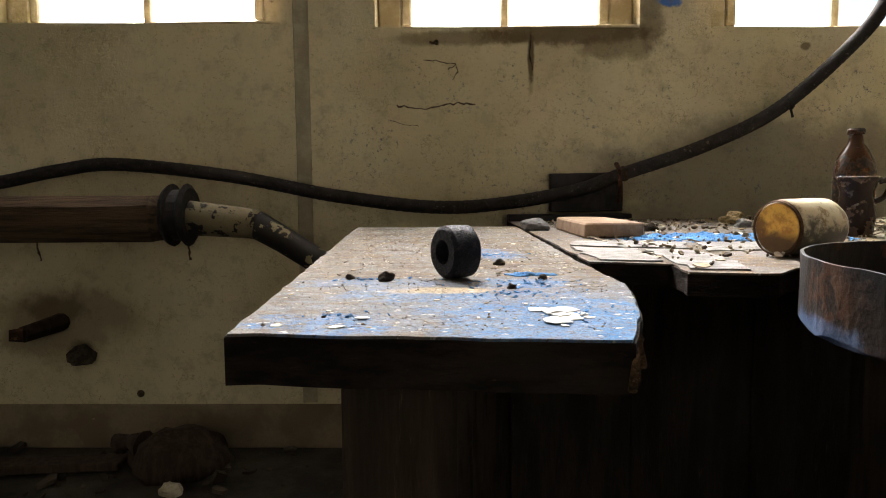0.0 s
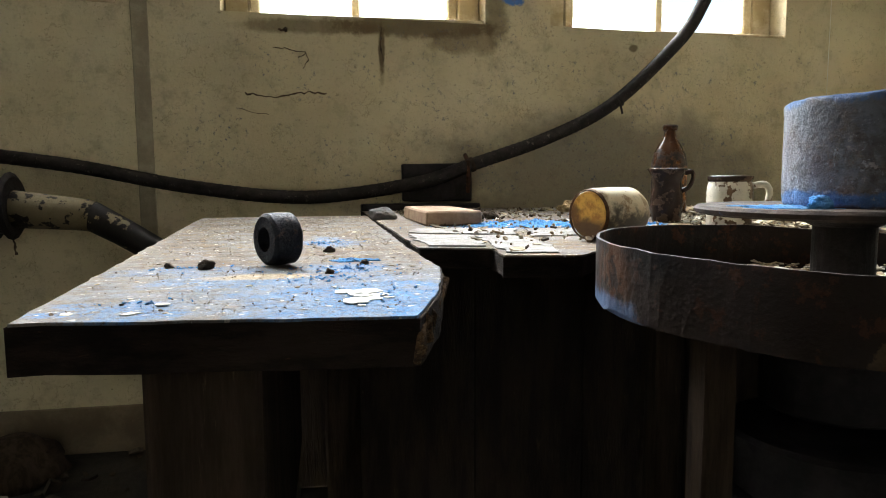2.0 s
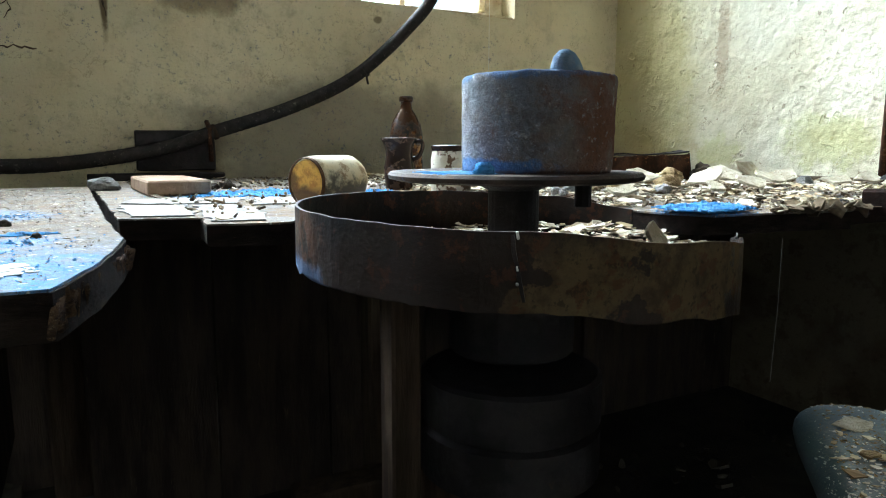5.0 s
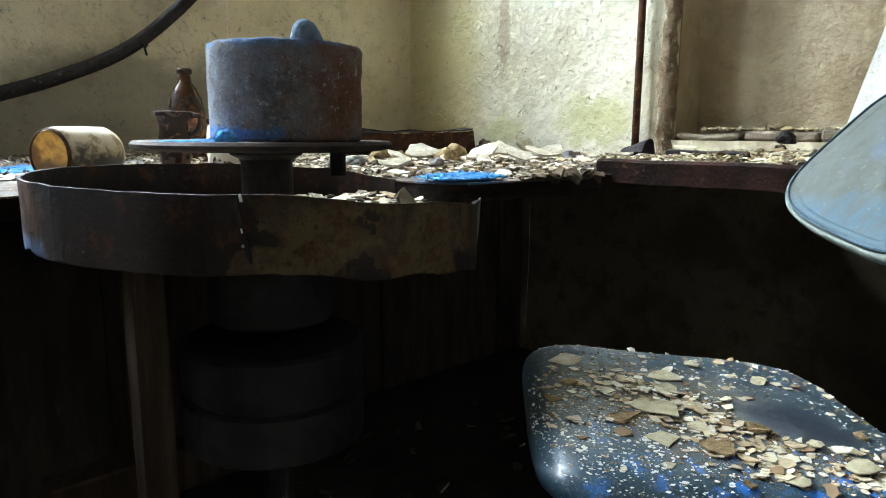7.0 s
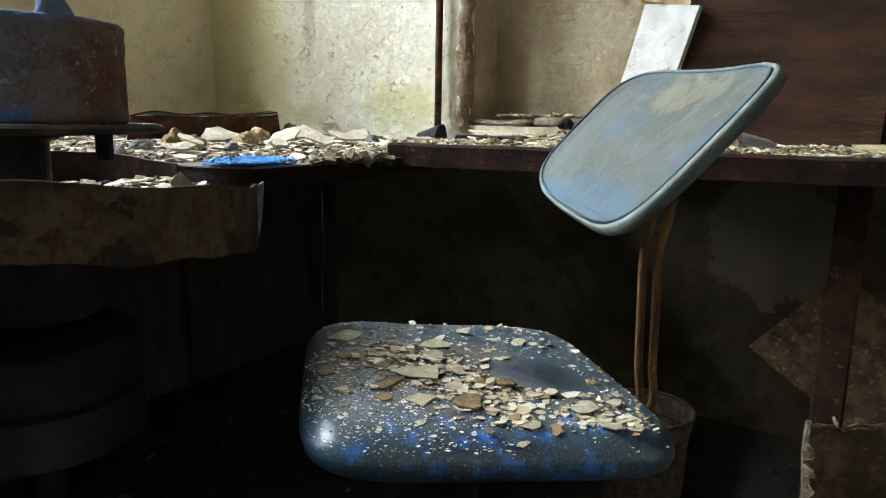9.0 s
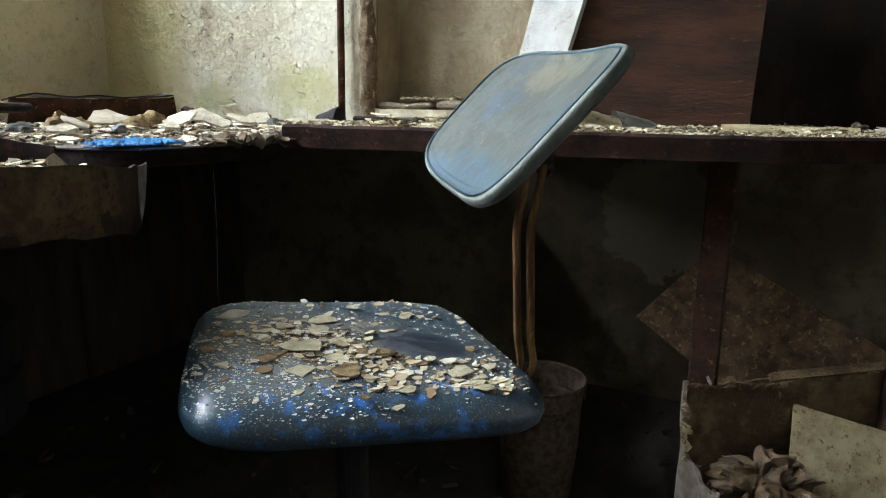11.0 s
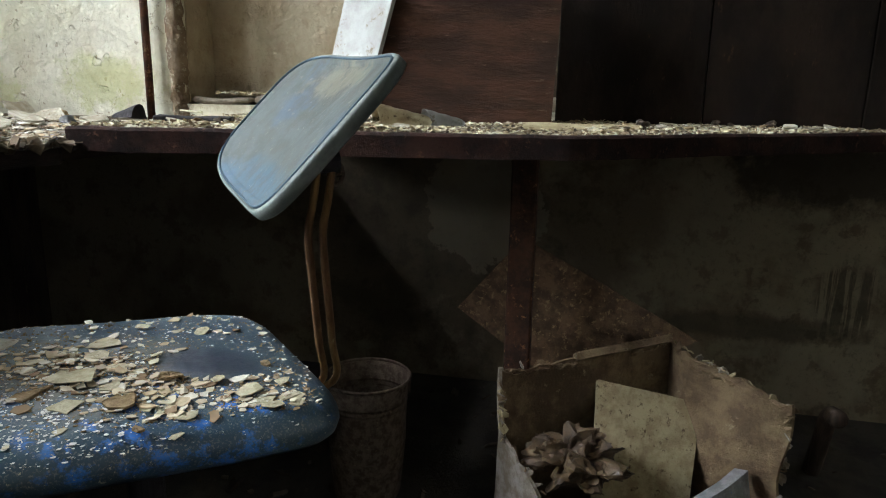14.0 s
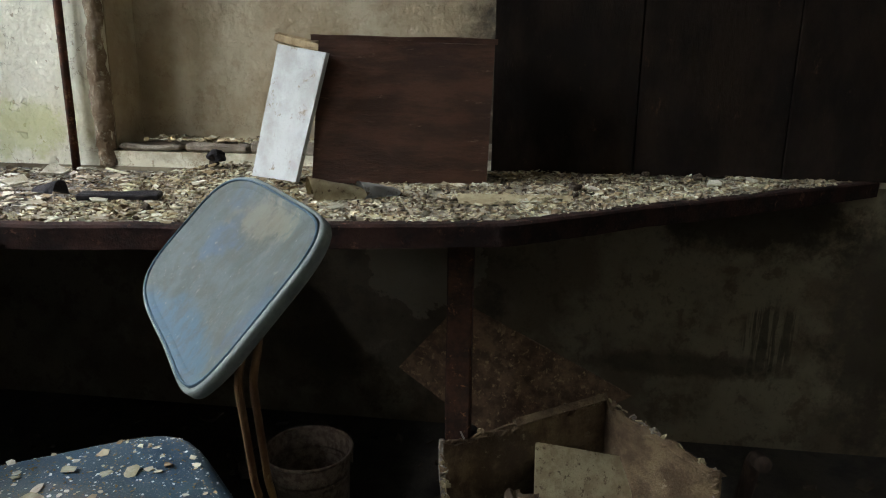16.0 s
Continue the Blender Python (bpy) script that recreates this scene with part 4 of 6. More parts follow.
bracket = thing("hose_bracket", pose(0.685, WALL_Y, 0.84), "dark steel bracket plate holding the hose to the wall", "bracket")
part("plate", block(0.25, 0.045, 0.135, 0.004, (0, -0.023, 0.025), 3, 0.003), MAT_DARK_STEEL, bracket)
part("ledge", block(0.42, 0.10, 0.028, 0.004, (-0.065, -0.05, -0.01), 3, 0.003), MAT_DARK_STEEL, bracket)
part("strap", tube([(0.10, -0.05, 0.19), (0.10, -0.105, 0.165), (0.10, -0.105, 0.115), (0.11, -0.05, 0.06)], 0.008, 8), MAT_RUST, bracket)

BOARD = [(0.054, 0.706), (0.371, 0.675), (0.395, 0.75), (0.42, 0.86), (0.437, 0.975), (0.426, 1.188), (0.41, 2.20), (-0.067, 2.20)]
board = thing("workbench", pose(0, 0, 0), "old plank workbench dusted with clay and blue pigment", "workbench")
part("tabletop", prism(ragged(BOARD, 0.025, 0.005), TOP - 0.0025, TOP), MAT_TOP, board, "grey board with blue pigment and paint chips")
part("edge_board", prism(ragged([(x + (-0.002 if x < 0.2 else 0.002), y - (0.002 if y < 1 else 0.0)) for x, y in BOARD], 0.025, 0.005), TOP - 0.042, TOP - 0.0025), MAT_BENCH_EDGE, board, "dark worn plank edge")
split = random.Random(15)
for i in range(46):
    k = i / 45
    a, b = Vector((0.372, 0.676)), Vector((0.437, 0.975))
    q = a.lerp(b, k)
    tall = split.uniform(0.008, 0.028)
    splinter = block(split.uniform(0.006, 0.014), split.uniform(0.008, 0.020), tall, 0.0015, (0, 0, 0), 1, 0.004, i)
    part("splinter", splinter, MAT_SPLINTER, board).matrix_world = pose(q.x + split.uniform(-0.004, 0.003), q.y, TOP - tall - split.uniform(0.004, 0.012), split.uniform(-20, 20), split.uniform(-14, 14), -12 + split.uniform(-25, 25))
for x, y in ((0.185, 0.80), (0.33, 2.1), (0.05, 2.1)):
    part("leg", block(0.105, 0.09, TOP - 0.042, 0.006, (x, y, 0), 3, 0.004, x), MAT_LEG, board)
# back and side panels added to keep window light out below the board
part("added_back_panel", block(0.46, 0.02, TOP - 0.05, 0.003, (0.17, 2.18, 0.0), 2, 0.002), MAT_PANELLING, board)
part("side_panel", block(0.03, 1.1, 0.5, 0.003, (0.20, 1.36, 0.26), 2, 0.003), MAT_PANELLING, board)

WHEEL = Vector((0.935, 0.885))
arc = [(WHEEL.x + 0.325 * math.cos(radians(a)), WHEEL.y + 0.325 * math.sin(radians(a))) for a in range(146, -1, -10)]
LONG = [(0.443, 1.216), (0.557, 1.18), (0.549, 1.084), (0.65, 1.06)] + arc + [(1.30, 0.845), (1.45, 0.83), (1.60, 0.80), (1.66, 0.84), (2.636, 0.84), (2.636, 2.583), (0.41, 2.583)]
long_bench = thing("bench", pose(0, 0, 0), "long wall bench buried under plaster rubble and blue pigment", "workbench")
part("tabletop", prism(ragged(LONG, 0.03, 0.007, 2), TOP - 0.003, TOP), MAT_TOP, long_bench, "chalky board with blue pigment")
part("edge_board", prism(ragged([(x, y + 0.006) if y < 1.2 else (x, y) for x, y in LONG], 0.03, 0.007, 7), TOP - 0.034, TOP - 0.003), MAT_BENCH_EDGE, long_bench, "dark broken plank edge")
for x, y in ((0.56, 2.4), (1.6, 2.4)):
    part("leg", block(0.09, 0.09, TOP - 0.045, 0.006, (x, y, 0), 2, 0.003, y), MAT_LEG, long_bench)

# a row of panels added under the bench so the space stays dark
x = 0.37
while x < 2.5:
    part("added_back_panel", block(0.30, 0.02, TOP - 0.05, 0.003, (x + 0.15, 1.86 + 0.004 * math.sin(x * 9), 0.0), 2, 0.002, x), MAT_PANELLING, long_bench)
    x += 0.303

EDGE = [(1.625, 0.80), (1.68, 0.48), (1.745, 0.17), (1.82, -0.145), (1.91, -0.26), (2.04, -0.41), (2.24, -0.68), (2.63, -1.17)]
side_bench = thing("side_bench", pose(0, 0, 0), "side bench with a rusty red-brown edge covered in paint chips", "workbench")
RIGHT = EDGE + [(2.636, -1.18), (2.636, 0.836)]
part("tabletop", prism(ragged(RIGHT, 0.05, 0.002), RTOP - 0.022, RTOP - 0.004), MAT_DIRT, side_bench, "board hidden under brown litter")
bm = bmesh.new()
rows = []
for i in range(60):
    t = i / 59 * (len(EDGE) - 1)
    k = min(int(t), len(EDGE) - 2)
    a, b = Vector(EDGE[k]), Vector(EDGE[k + 1])
    p, d = a.lerp(b, t - k), (b - a).normalized()
    side = Vector((-d.y, d.x)) * -1
    w = 0.002 * noise.noise((i * 0.5, 0, 0))
    rows.append([bm.verts.new((p.x + side.x * o + w, p.y + side.y * o, z + w)) for o, z in ((0.004, RTOP - 0.045), (0.006, RTOP - 0.004), (0.0, RTOP + 0.001), (-0.03, RTOP + 0.001), (-0.03, RTOP - 0.045))])
for a, b in zip(rows, rows[1:]):
    for j in range(5):
        bm.faces.new((a[j], a[(j + 1) % 5], b[(j + 1) % 5], b[j]))
bm.faces.new(rows[0])
bm.faces.new(rows[-1])
part("edge_rail", bm, MAT_FASCIA, side_bench, "rusty red-brown edge rail")
part("leg", block(0.035, 0.058, RTOP - 0.03, 0.004, (1.985, -0.04, 0), 4, 0.004), MAT_POST, side_bench, "rusted steel post")

# ---- potter's wheel ----
wheel = thing("potters_wheel", pose(WHEEL.x, WHEEL.y, 0), "old potter's wheel with a rusted splash pan and belt pulleys", "potter's wheel")


def splash_pan():
    """A strip of sheet bent to a ring, its free end standing off."""
    bm = bmesh.new()
    stops = [(12, 0.288, 0.842, 0.775), (45, 0.295, 0.858, 0.785), (90, 0.295, 0.868, 0.79), (135, 0.30, 0.871, 0.79), (165, 0.302, 0.869, 0.79), (200, 0.30, 0.866, 0.785), (238, 0.315, 0.864, 0.784), (275, 0.305, 0.846, 0.762),
             (310, 0.303, 0.830, 0.742), (324, 0.298, 0.823, 0.738)]
    rings = []
    n = 110
    for i in range(n + 1):
        a = 12 + (324 - 12) * i / n
        k = max(j for j in range(len(stops) - 1) if stops[j][0] <= a + 1e-6)
        s, e = stops[k], stops[k + 1]
        f = (a - s[0]) / (e[0] - s[0])
        f = f * f * (3 - 2 * f)
        r, top, low = (s[j] + (e[j] - s[j]) * f for j in (1, 2, 3))
        r += 0.006 * noise.noise((a * 0.05, 0, 0))
        top += 0.0025 * noise.noise((a * 0.12, 3, 0))
        ca, sa = math.cos(radians(a)), math.sin(radians(a))
        low2 = low + 0.006 * noise.noise((a * 0.09, 7, 0)) + 0.003 * noise.noise((a * 0.4, 9, 0))
        ring = []
        for o, z in ((0, low2), (0, (low2 + top) / 2), (0, top), (-0.004, top), (-0.004, (low2 + top) / 2), (-0.004, low2)):
            q = r + o + 0.002 * noise.noise((a * 0.15, z * 30, 1))
            ring.append(bm.verts.new((q * ca, q * sa, z)))
        rings.append(ring)
    for a, b in zip(rings, rings[1:]):
        for j in range(6):
            bm.faces.new((a[j], a[(j + 1) % 6], b[(j + 1) % 6], b[j]))
    bm.faces.new(rings[0])
    bm.faces.new(rings[-1])
    return bm


pan = part("splash_pan", splash_pan(), MAT_PAN, wheel, "rusted pan with rests of ochre paint")
# bent end of the pan sheet; its pale material stands for window light on it
lip = bmesh.new()
lip_rings = []
for i in range(13):
    k = i / 12
    a, r, top = radians(324 + 8 * k), 0.298 + 0.022 * k ** 0.7, 0.823 + 0.002 * k
    low = 0.735 + (top - 0.738) * k
    lip_rings.append([lip.verts.new(((r - o) * math.cos(a), (r - o) * math.sin(a), z)) for o, z in ((0, low), (0, top), (0.002, top), (0.002, low))])
for ra, rb in zip(lip_rings, lip_rings[1:]):
    for j in range(4):
        lip.faces.new((ra[j], ra[(j + 1) % 4], rb[(j + 1) % 4], rb[j]))
lip.faces.new(lip_rings[0])
lip.faces.new(lip_rings[-1])
part("bent_end", lip, MAT_CHALK, pan, "end of the sheet bent outward, window light put into its pale colour")
part("pan_floor", lathe([(0, 0.79), (0.296, 0.79), (0.296, 0.782), (0, 0.782)], 48), MAT_PAN, wheel)
slit = bmesh.new()
bmesh.ops.create_cube(slit, size=1, matrix=pose(0.3155 * math.cos(radians(237)), 0.3155 * math.sin(radians(237)), 0.829, 11, 0, 237) @ Matrix.Diagonal((0.008, 0.0036, 0.066, 1)))
bmesh.ops.subdivide_edges(slit, edges=slit.edges[:], cuts=3, use_grid_fill=True)
roughen(slit, 0.0018, 90)
part("tear", slit, MAT_DARK_STEEL, pan, "dark ragged tear")
# light through the slit, modelled as small white bits
for z, hgt in ((0.857, 0.008), (0.826, 0.006), (0.812, 0.003)):
    bit = block(0.004, 0.003, hgt, 0.0008, (0, 0, 0), 1, 0.001, z)
    part("torn_edge", bit, MAT_FLAKE_WHITE, pan, "white bit standing for light through the tear").matrix_local = pose(0.3185 * math.cos(radians(237)), 0.3185 * math.sin(radians(237)), z, 11, 0, 237)
part("wheel_head", lathe([(0, 0.899), (0.165, 0.899), (0.176, 0.902), (0.178, 0.907), (0.174, 0.911), (0, 0.911)], 64, 0.012), MAT_DISC, wheel, "rusty round throwing disc")
part("hub", lathe([(0, 0.78), (0.036, 0.78), (0.036, 0.885), (0.05, 0.892), (0.05, 0.899), (0, 0.899)], 28), MAT_DARK_STEEL, wheel)
part("bolt", lathe([(0, 0.86), (0.012, 0.86), (0.012, 0.899), (0, 0.899)], 8), MAT_DARK_STEEL, wheel).location = (0.10, -0.03, 0)
part("bearing_box", lathe([(0, 0.655), (0.085, 0.655), (0.09, 0.66), (0.09, 0.775), (0.085, 0.78), (0, 0.78)], 32), MAT_DARK_STEEL, wheel)
part("pulley", lathe([(0, 0.475), (0.125, 0.475), (0.132, 0.48), (0.132, 0.545), (0.12, 0.549), (0.12, 0.555), (0.132, 0.559), (0.132, 0.622), (0.125, 0.627), (0.10, 0.63), (0, 0.63)], 40), MAT_DARK_STEEL, wheel, "dark double belt pulley")
part("shaft", lathe([(0, 0.0), (0.022, 0.0), (0.022, 0.48), (0, 0.48)], 16), MAT_DARK_STEEL, wheel)
for x, y in ((-0.19, -0.03), (0.10, 0.22), (-0.12, 0.22)):
    part("leg", block(0.042, 0.042, 0.782, 0.004, (x, y, 0), 2, 0.003, x), MAT_LEG, wheel)
part("cross_beam", block(0.5, 0.06, 0.07, 0.004, (-0.03, 0.17, 0.35)), MAT_LEG, wheel)

drum = thing("plaster_mould", pose(0.957, 0.862, 0.911), "round concrete mould dusted with blue pigment on the wheel", "mould")
prof = [(0, 0), (0.099, 0.0), (0.102, 0.004)] + [(0.1025 + 0.003 * z / 0.12, z) for z in (0.012 * i for i in range(1, 11))] + [(0.1045, 0.1245), (0.101, 0.127), (0.05, 0.126), (0, 0.126)]
drum_bm = lathe(prof, 120, 0.02, 2.0)
roughen(drum_bm, 0.0016, 70)
roughen(drum_bm, 0.0010, 160, 4.0)
part("body", drum_bm, MAT_DRUM, drum, "pitted grey-brown concrete", True)
part("knob", lathe([(0, 0), (0.022, 0), (0.021, 0.008), (0.018, 0.020), (0.0135, 0.030), (0.007, 0.036), (0, 0.038)], 24, 0.08), MAT_KNOB, drum, "blunt blue-dusted knob", True).matrix_local = pose(-0.012, -0.078, 0.118, 0, -22, 30)

# ---- things on the window bench ----
can = thing("plastic_can", pose(0.748, 1.262, TOP + 0.0465) @ pose(0, 0, 0, 0, 90, 27) @ Matrix.Scale(0.845, 4), "stained yellowed plastic can lying on its side", "can")
part("body", lathe([(0.0, 0.002), (0.044, 0.002), (0.051, 0.006), (0.055, 0.016), (0.0555, 0.08), (0.055, 0.125), (0.048, 0.14), (0.032, 0.149), (0.0, 0.151)], 48, 0.012), MAT_CAN, can, "cream plastic with brown runs", True)
part("end_face", lathe([(0, -0.001), (0.046, -0.001), (0.049, 0.003), (0.046, 0.004), (0, 0.003)], 40), MAT_CAN_END, can, "amber stained end")
part("rim", lathe([(0.0495, -0.003), (0.0515, -0.0025), (0.0535, 0.003), (0.0515, 0.005), (0.0495, 0.002), (0.0495, -0.003)], 48), MAT_RIM, can, "dark brown stained rim")

bottle = thing("bottle", pose(1.27, 1.965, TOP) @ Matrix.Diagonal((1.1, 1.1, 1.04, 1)), "brown glass bottle caked with dirt standing on the bench", "bottle")
part("body", lathe([(0, 0), (0.040, 0), (0.045, 0.005), (0.0455, 0.12), (0.045, 0.145), (0.040, 0.172), (0.028, 0.198), (0.0175, 0.213), (0.0155, 0.226), (0.0155, 0.240), (0, 0.240)], 40), MAT_BOTTLE, bottle, "dirty brown glass", True)
part("mouth_ring", lathe([(0.0155, 0.234), (0.019, 0.235), (0.0195, 0.246), (0.017, 0.250), (0, 0.250)], 28), MAT_BOTTLE, bottle)
cup = thing("stoneware_cup", pose(1.131, 1.711, TOP) @ Matrix.Diagonal((0.95, 0.95, 1.17, 1)), "dark brown glazed stoneware cup with a flared rim", "cup")
part("body", lathe([(0, 0), (0.034, 0), (0.037, 0.004), (0.0405, 0.030), (0.0415, 0.048), (0.0365, 0.072), (0.0365, 0.086), (0.043, 0.102), (0.0505, 0.112), (0.048, 0.114), (0.040, 0.103), (0.033, 0.08), (0.036, 0.01), (0, 0.006)], 40), MAT_CUP, cup, "", True)
part("handle", tube([(0.044, -0.012, 0.104), (0.060, -0.016, 0.106), (0.064, -0.017, 0.094), (0.054, -0.014, 0.074), (0.036, -0.01, 0.066)], 0.0055, 10, 0, True, 5), MAT_CUP, cup, "", True)
mug = thing("mug", pose(1.187, 1.53, TOP) @ Matrix.Scale(1.07, 4), "stained cream enamel mug with a handle", "mug")
part("body", lathe([(0, 0), (0.042, 0), (0.045, 0.004), (0.046, 0.075), (0.043, 0.090), (0.041, 0.098), (0.044, 0.104), (0.042, 0.105), (0.039, 0.098), (0.042, 0.075), (0.042, 0.008), (0, 0.006)], 40), MAT_MUG, mug, "", True)
part("rim", lathe([(0.0425, 0.094), (0.0445, 0.098), (0.0455, 0.105), (0.040, 0.107), (0.0385, 0.098)], 40, 0.03), MAT_CUP, mug, "dark chipped rim")
part("handle", tube([(0.043, -0.012, 0.085), (0.066, -0.02, 0.088), (0.076, -0.023, 0.07), (0.066, -0.02, 0.035), (0.044, -0.012, 0.022)], 0.007, 10, 0, True, 5), MAT_MUG, mug, "", True)

nut = single("steel_ring", lathe([(0.016, -0.020), (0.029, -0.020), (0.0335, -0.016), (0.034, 0.0), (0.0335, 0.016), (0.029, 0.020), (0.016, 0.020), (0.016, -0.020)], 44, 0.03), MAT_NUT,
             pose(0.236, 1.03, TOP + 0.0345) @ pose(0, 0, 0, 0, 90, 32), "thick dark steel ring standing on the workbench", "ring")
b = block(0.135, 0.36, 0.034, 0.004, (0, 0, 0), 3, 0.003, 5.0)
single("wooden_block", b, MAT_BRICK, pose(0.583, 1.87, TOP, 0, 0, 2), "clay-smeared flat piece of plank on the bench", "block")
b = rock(0.036, 3.0, 0.6)
single("stone", b, MAT_STONE, lay(b, 0.445, 2.0, TOP), "grey angular stone with blue dust", "stone")
for x, y, r, s in ((0.148, 1.01, 0.0100, 1.0), (0.30, 1.18, 0.008, 2.0), (0.735, 1.93, 0.018, 3.0), (0.70, 1.92, 0.013, 4.0), (0.345, 1.02, 0.005, 5.0), (0.10, 1.03, 0.005, 6.0), (0.20, 1.42, 0.008, 8.0), (0.30, 0.94, 0.005, 9.0)):
    b = rock(r, s, 0.8, 0.6)
    single("clay_clod", b, MAT_CLOD, lay(b, x, y, TOP), "small dark crumb of dried clay on the bench", "clod", "clay clods on the bench")

CHALK = ([(0.455, 1.232), (0.552, 1.20), (0.562, 1.42), (0.50, 1.44), (0.452, 1.47)], [(0.565, 1.11), (0.635, 1.09), (0.66, 1.20), (0.66, 1.36), (0.61, 1.41), (0.575, 1.38)], [(0.46, 1.50), (0.55, 1.45), (0.66, 1.42), (0.70, 1.56), (0.60, 1.60), (0.48, 1.60)], [(0.685, 1.37), (0.80, 1.38), (0.93, 1.43), (0.90, 1.54), (0.72, 1.545)])
for i, poly in enumerate(CHALK):
    cx, cy = sum(p[0] for p in poly) / len(poly), sum(p[1] for p in poly) / len(poly)
    bm = prism(ragged([(x - cx, y - cy) for x, y in poly], 0.02, 0.013, i + 9), 0, 0.0022)
    single("chalk_sheet", bm, MAT_CHALK, pose(cx, cy, TOP + 0.0003), "thin cracked chalky sheet lying flat on the bench", "sheet", "chalky sheets on the bench")

# ---- chair ----
CHAIR = pose(1.175, 0.3395, 0, 0, 0, 42.3)
SEAT_W, SEAT_D, SEAT_H, SEAT_Z, SEAT_CORNER = 0.442, 0.400, 0.050, 0.5748, 6.2
SEAT_PROFILE = [(0.0, 0.008), (0.3, 0.0076), (0.55, 0.006), (0.72, 0.0032), (0.82, 0.0)] + [(0.82 + 0.18 * math.sin(k * math.pi / 14), -0.031 * (1 - math.cos(k * math.pi / 14))) for k in range(1, 8)]


def seat_tilt(x, y):
    return 0.072 * y - 0.040 * x


def cushion(w, d, h, corner, n=40):
    """A rounded square pad, domed on top, with a rolled edge."""
    bm = bmesh.new()
    rings = []
    for s, z in [(k, h + lift) for k, lift in SEAT_PROFILE] + [(0.985, 0.008), (0.95, 0.0)]:
        if s == 0:
            rings.append([bm.verts.new((0, 0, z))])
            continue
        ring = []
        for i in range(n * 4):
            a = 2 * math.pi * i / (n * 4)
            p = 2.0 / corner
            x = math.copysign(abs(math.cos(a)) ** p, math.cos(a)) * w / 2 * s
            y = math.copysign(abs(math.sin(a)) ** p, math.sin(a)) * d / 2 * s
            ring.append(bm.verts.new((x, y, z + seat_tilt(x, y) + 0.002 * noise.noise((x * 14, y * 14, 1)))))
        rings.append(ring)
    for a, b in zip(rings, rings[1:]):
        m = len(b)
        for i in range(m):
            j = (i + 1) % m
            bm.faces.new((a[0], b[i], b[j]) if len(a) == 1 else (a[i], b[i], b[j], a[j]))
    bm.faces.new(rings[-1][::-1])
    return bm


chair = thing("work_chair", CHAIR, "grimy blue vinyl swivel work chair strewn with paint flakes", "chair")
part("seat", cushion(SEAT_W, SEAT_D, SEAT_H, SEAT_CORNER), MAT_SEAT, chair, "dark blue vinyl cushion with worn patches", True).location = (0, 0, SEAT_Z)
part("seat_plate", block(0.22, 0.22, 0.023, 0.002, (0, 0, 0.545)), MAT_DARK_STEEL, chair)
part("column", lathe([(0, 0.10), (0.03, 0.10), (0.03, 0.32), (0.022, 0.325), (0.022, 0.549), (0, 0.549)], 20), MAT_DARK_STEEL, chair)
for a in range(0, 360, 72):
    arm = part("leg", block(0.24, 0.035, 0.03, 0.006, (0.13, 0, 0.055)), MAT_DARK_STEEL, chair)
    arm.rotation_euler = (0, 0, radians(a))
    part("foot", lathe([(0, 0), (0.02, 0), (0.024, 0.02), (0.02, 0.055), (0, 0.055)], 12), MAT_DARK_STEEL, arm).location = (0.235, 0, 0)
part("hub", lathe([(0, 0.05), (0.04, 0.05), (0.04, 0.11), (0, 0.11)], 16), MAT_DARK_STEEL, chair)


def pad(w, h, curve, thick, corner, inset=0.0, depth=0.0):
    """A shallow curved back pad: x across, z up, its face to +y."""
    bm = bmesh.new()
    nu, rings = 22, []
    shells = ((0.0, depth), (0.3, depth), (0.55, depth), (max(0.6, 1 - inset * 1.5), depth * 0.9), (1 - inset * 0.6, depth * 0.35), (1 - inset * 0.3, 0.0015), (1.0, -0.003), (1.0, -thick * 0.8), (0.96, -thick), (0.0, -thick))
    for s, y in shells:
        if s == 0:
            rings.append([bm.verts.new((0, y, 0))])
            continue
        ring = []
        for i in range(nu * 4):
            a = 2 * math.pi * i / (nu * 4)
            p = 2.0 / corner
            x = math.copysign(abs(math.cos(a)) ** p, math.cos(a)) * w / 2 * s
            z = math.copysign(abs(math.sin(a)) ** p, math.sin(a)) * h / 2 * s
            ring.append(bm.verts.new((x, y + curve * (2 * x / w) ** 2, z)))
        rings.append(ring)
    for a, b in zip(rings, rings[1:]):
        m = max(len(a), len(b))
        for i in range(m):
            j = (i + 1) % m
            q = []
            for v in (a[i % len(a)], b[i % len(b)], b[j % len(b)], a[j % len(a)]):
                if v not in q:
                    q.append(v)
            bm.faces.new(q)
    return bm


rest = Matrix(((0.7873, -0.4705, 0.3984), (0.6155, 0.5627, -0.5518), (0.0354, 0.6797, 0.7326))).to_4x4()
rest.translation = (1.3162, 0.1815, 0.9014)
pad_ob = part("backrest", pad(0.422, 0.243, 0.022, 0.017, 4.2, 0.07, -0.0155), MAT_PIPING, chair, "pale grey rim of the back pad", True)
pad_ob.matrix_parent_inverse = CHAIR.inverted()
pad_ob.matrix_basis = rest
cover_bm = pad(0.410, 0.232, 0.0210, 0.003, 4.2, 0.20, -0.010)
for v in cover_bm.verts:
    v.co.y -= 0.006 * math.exp(-(((v.co.x + 0.02) / 0.07) ** 2 + ((v.co.z + 0.072) / 0.022) ** 2))
cover = part("cover", cover_bm, MAT_PAD, pad_ob, "faded blue-grey vinyl, stained brown", True)
cover.location = (0, 0.0022, 0)
bead = []
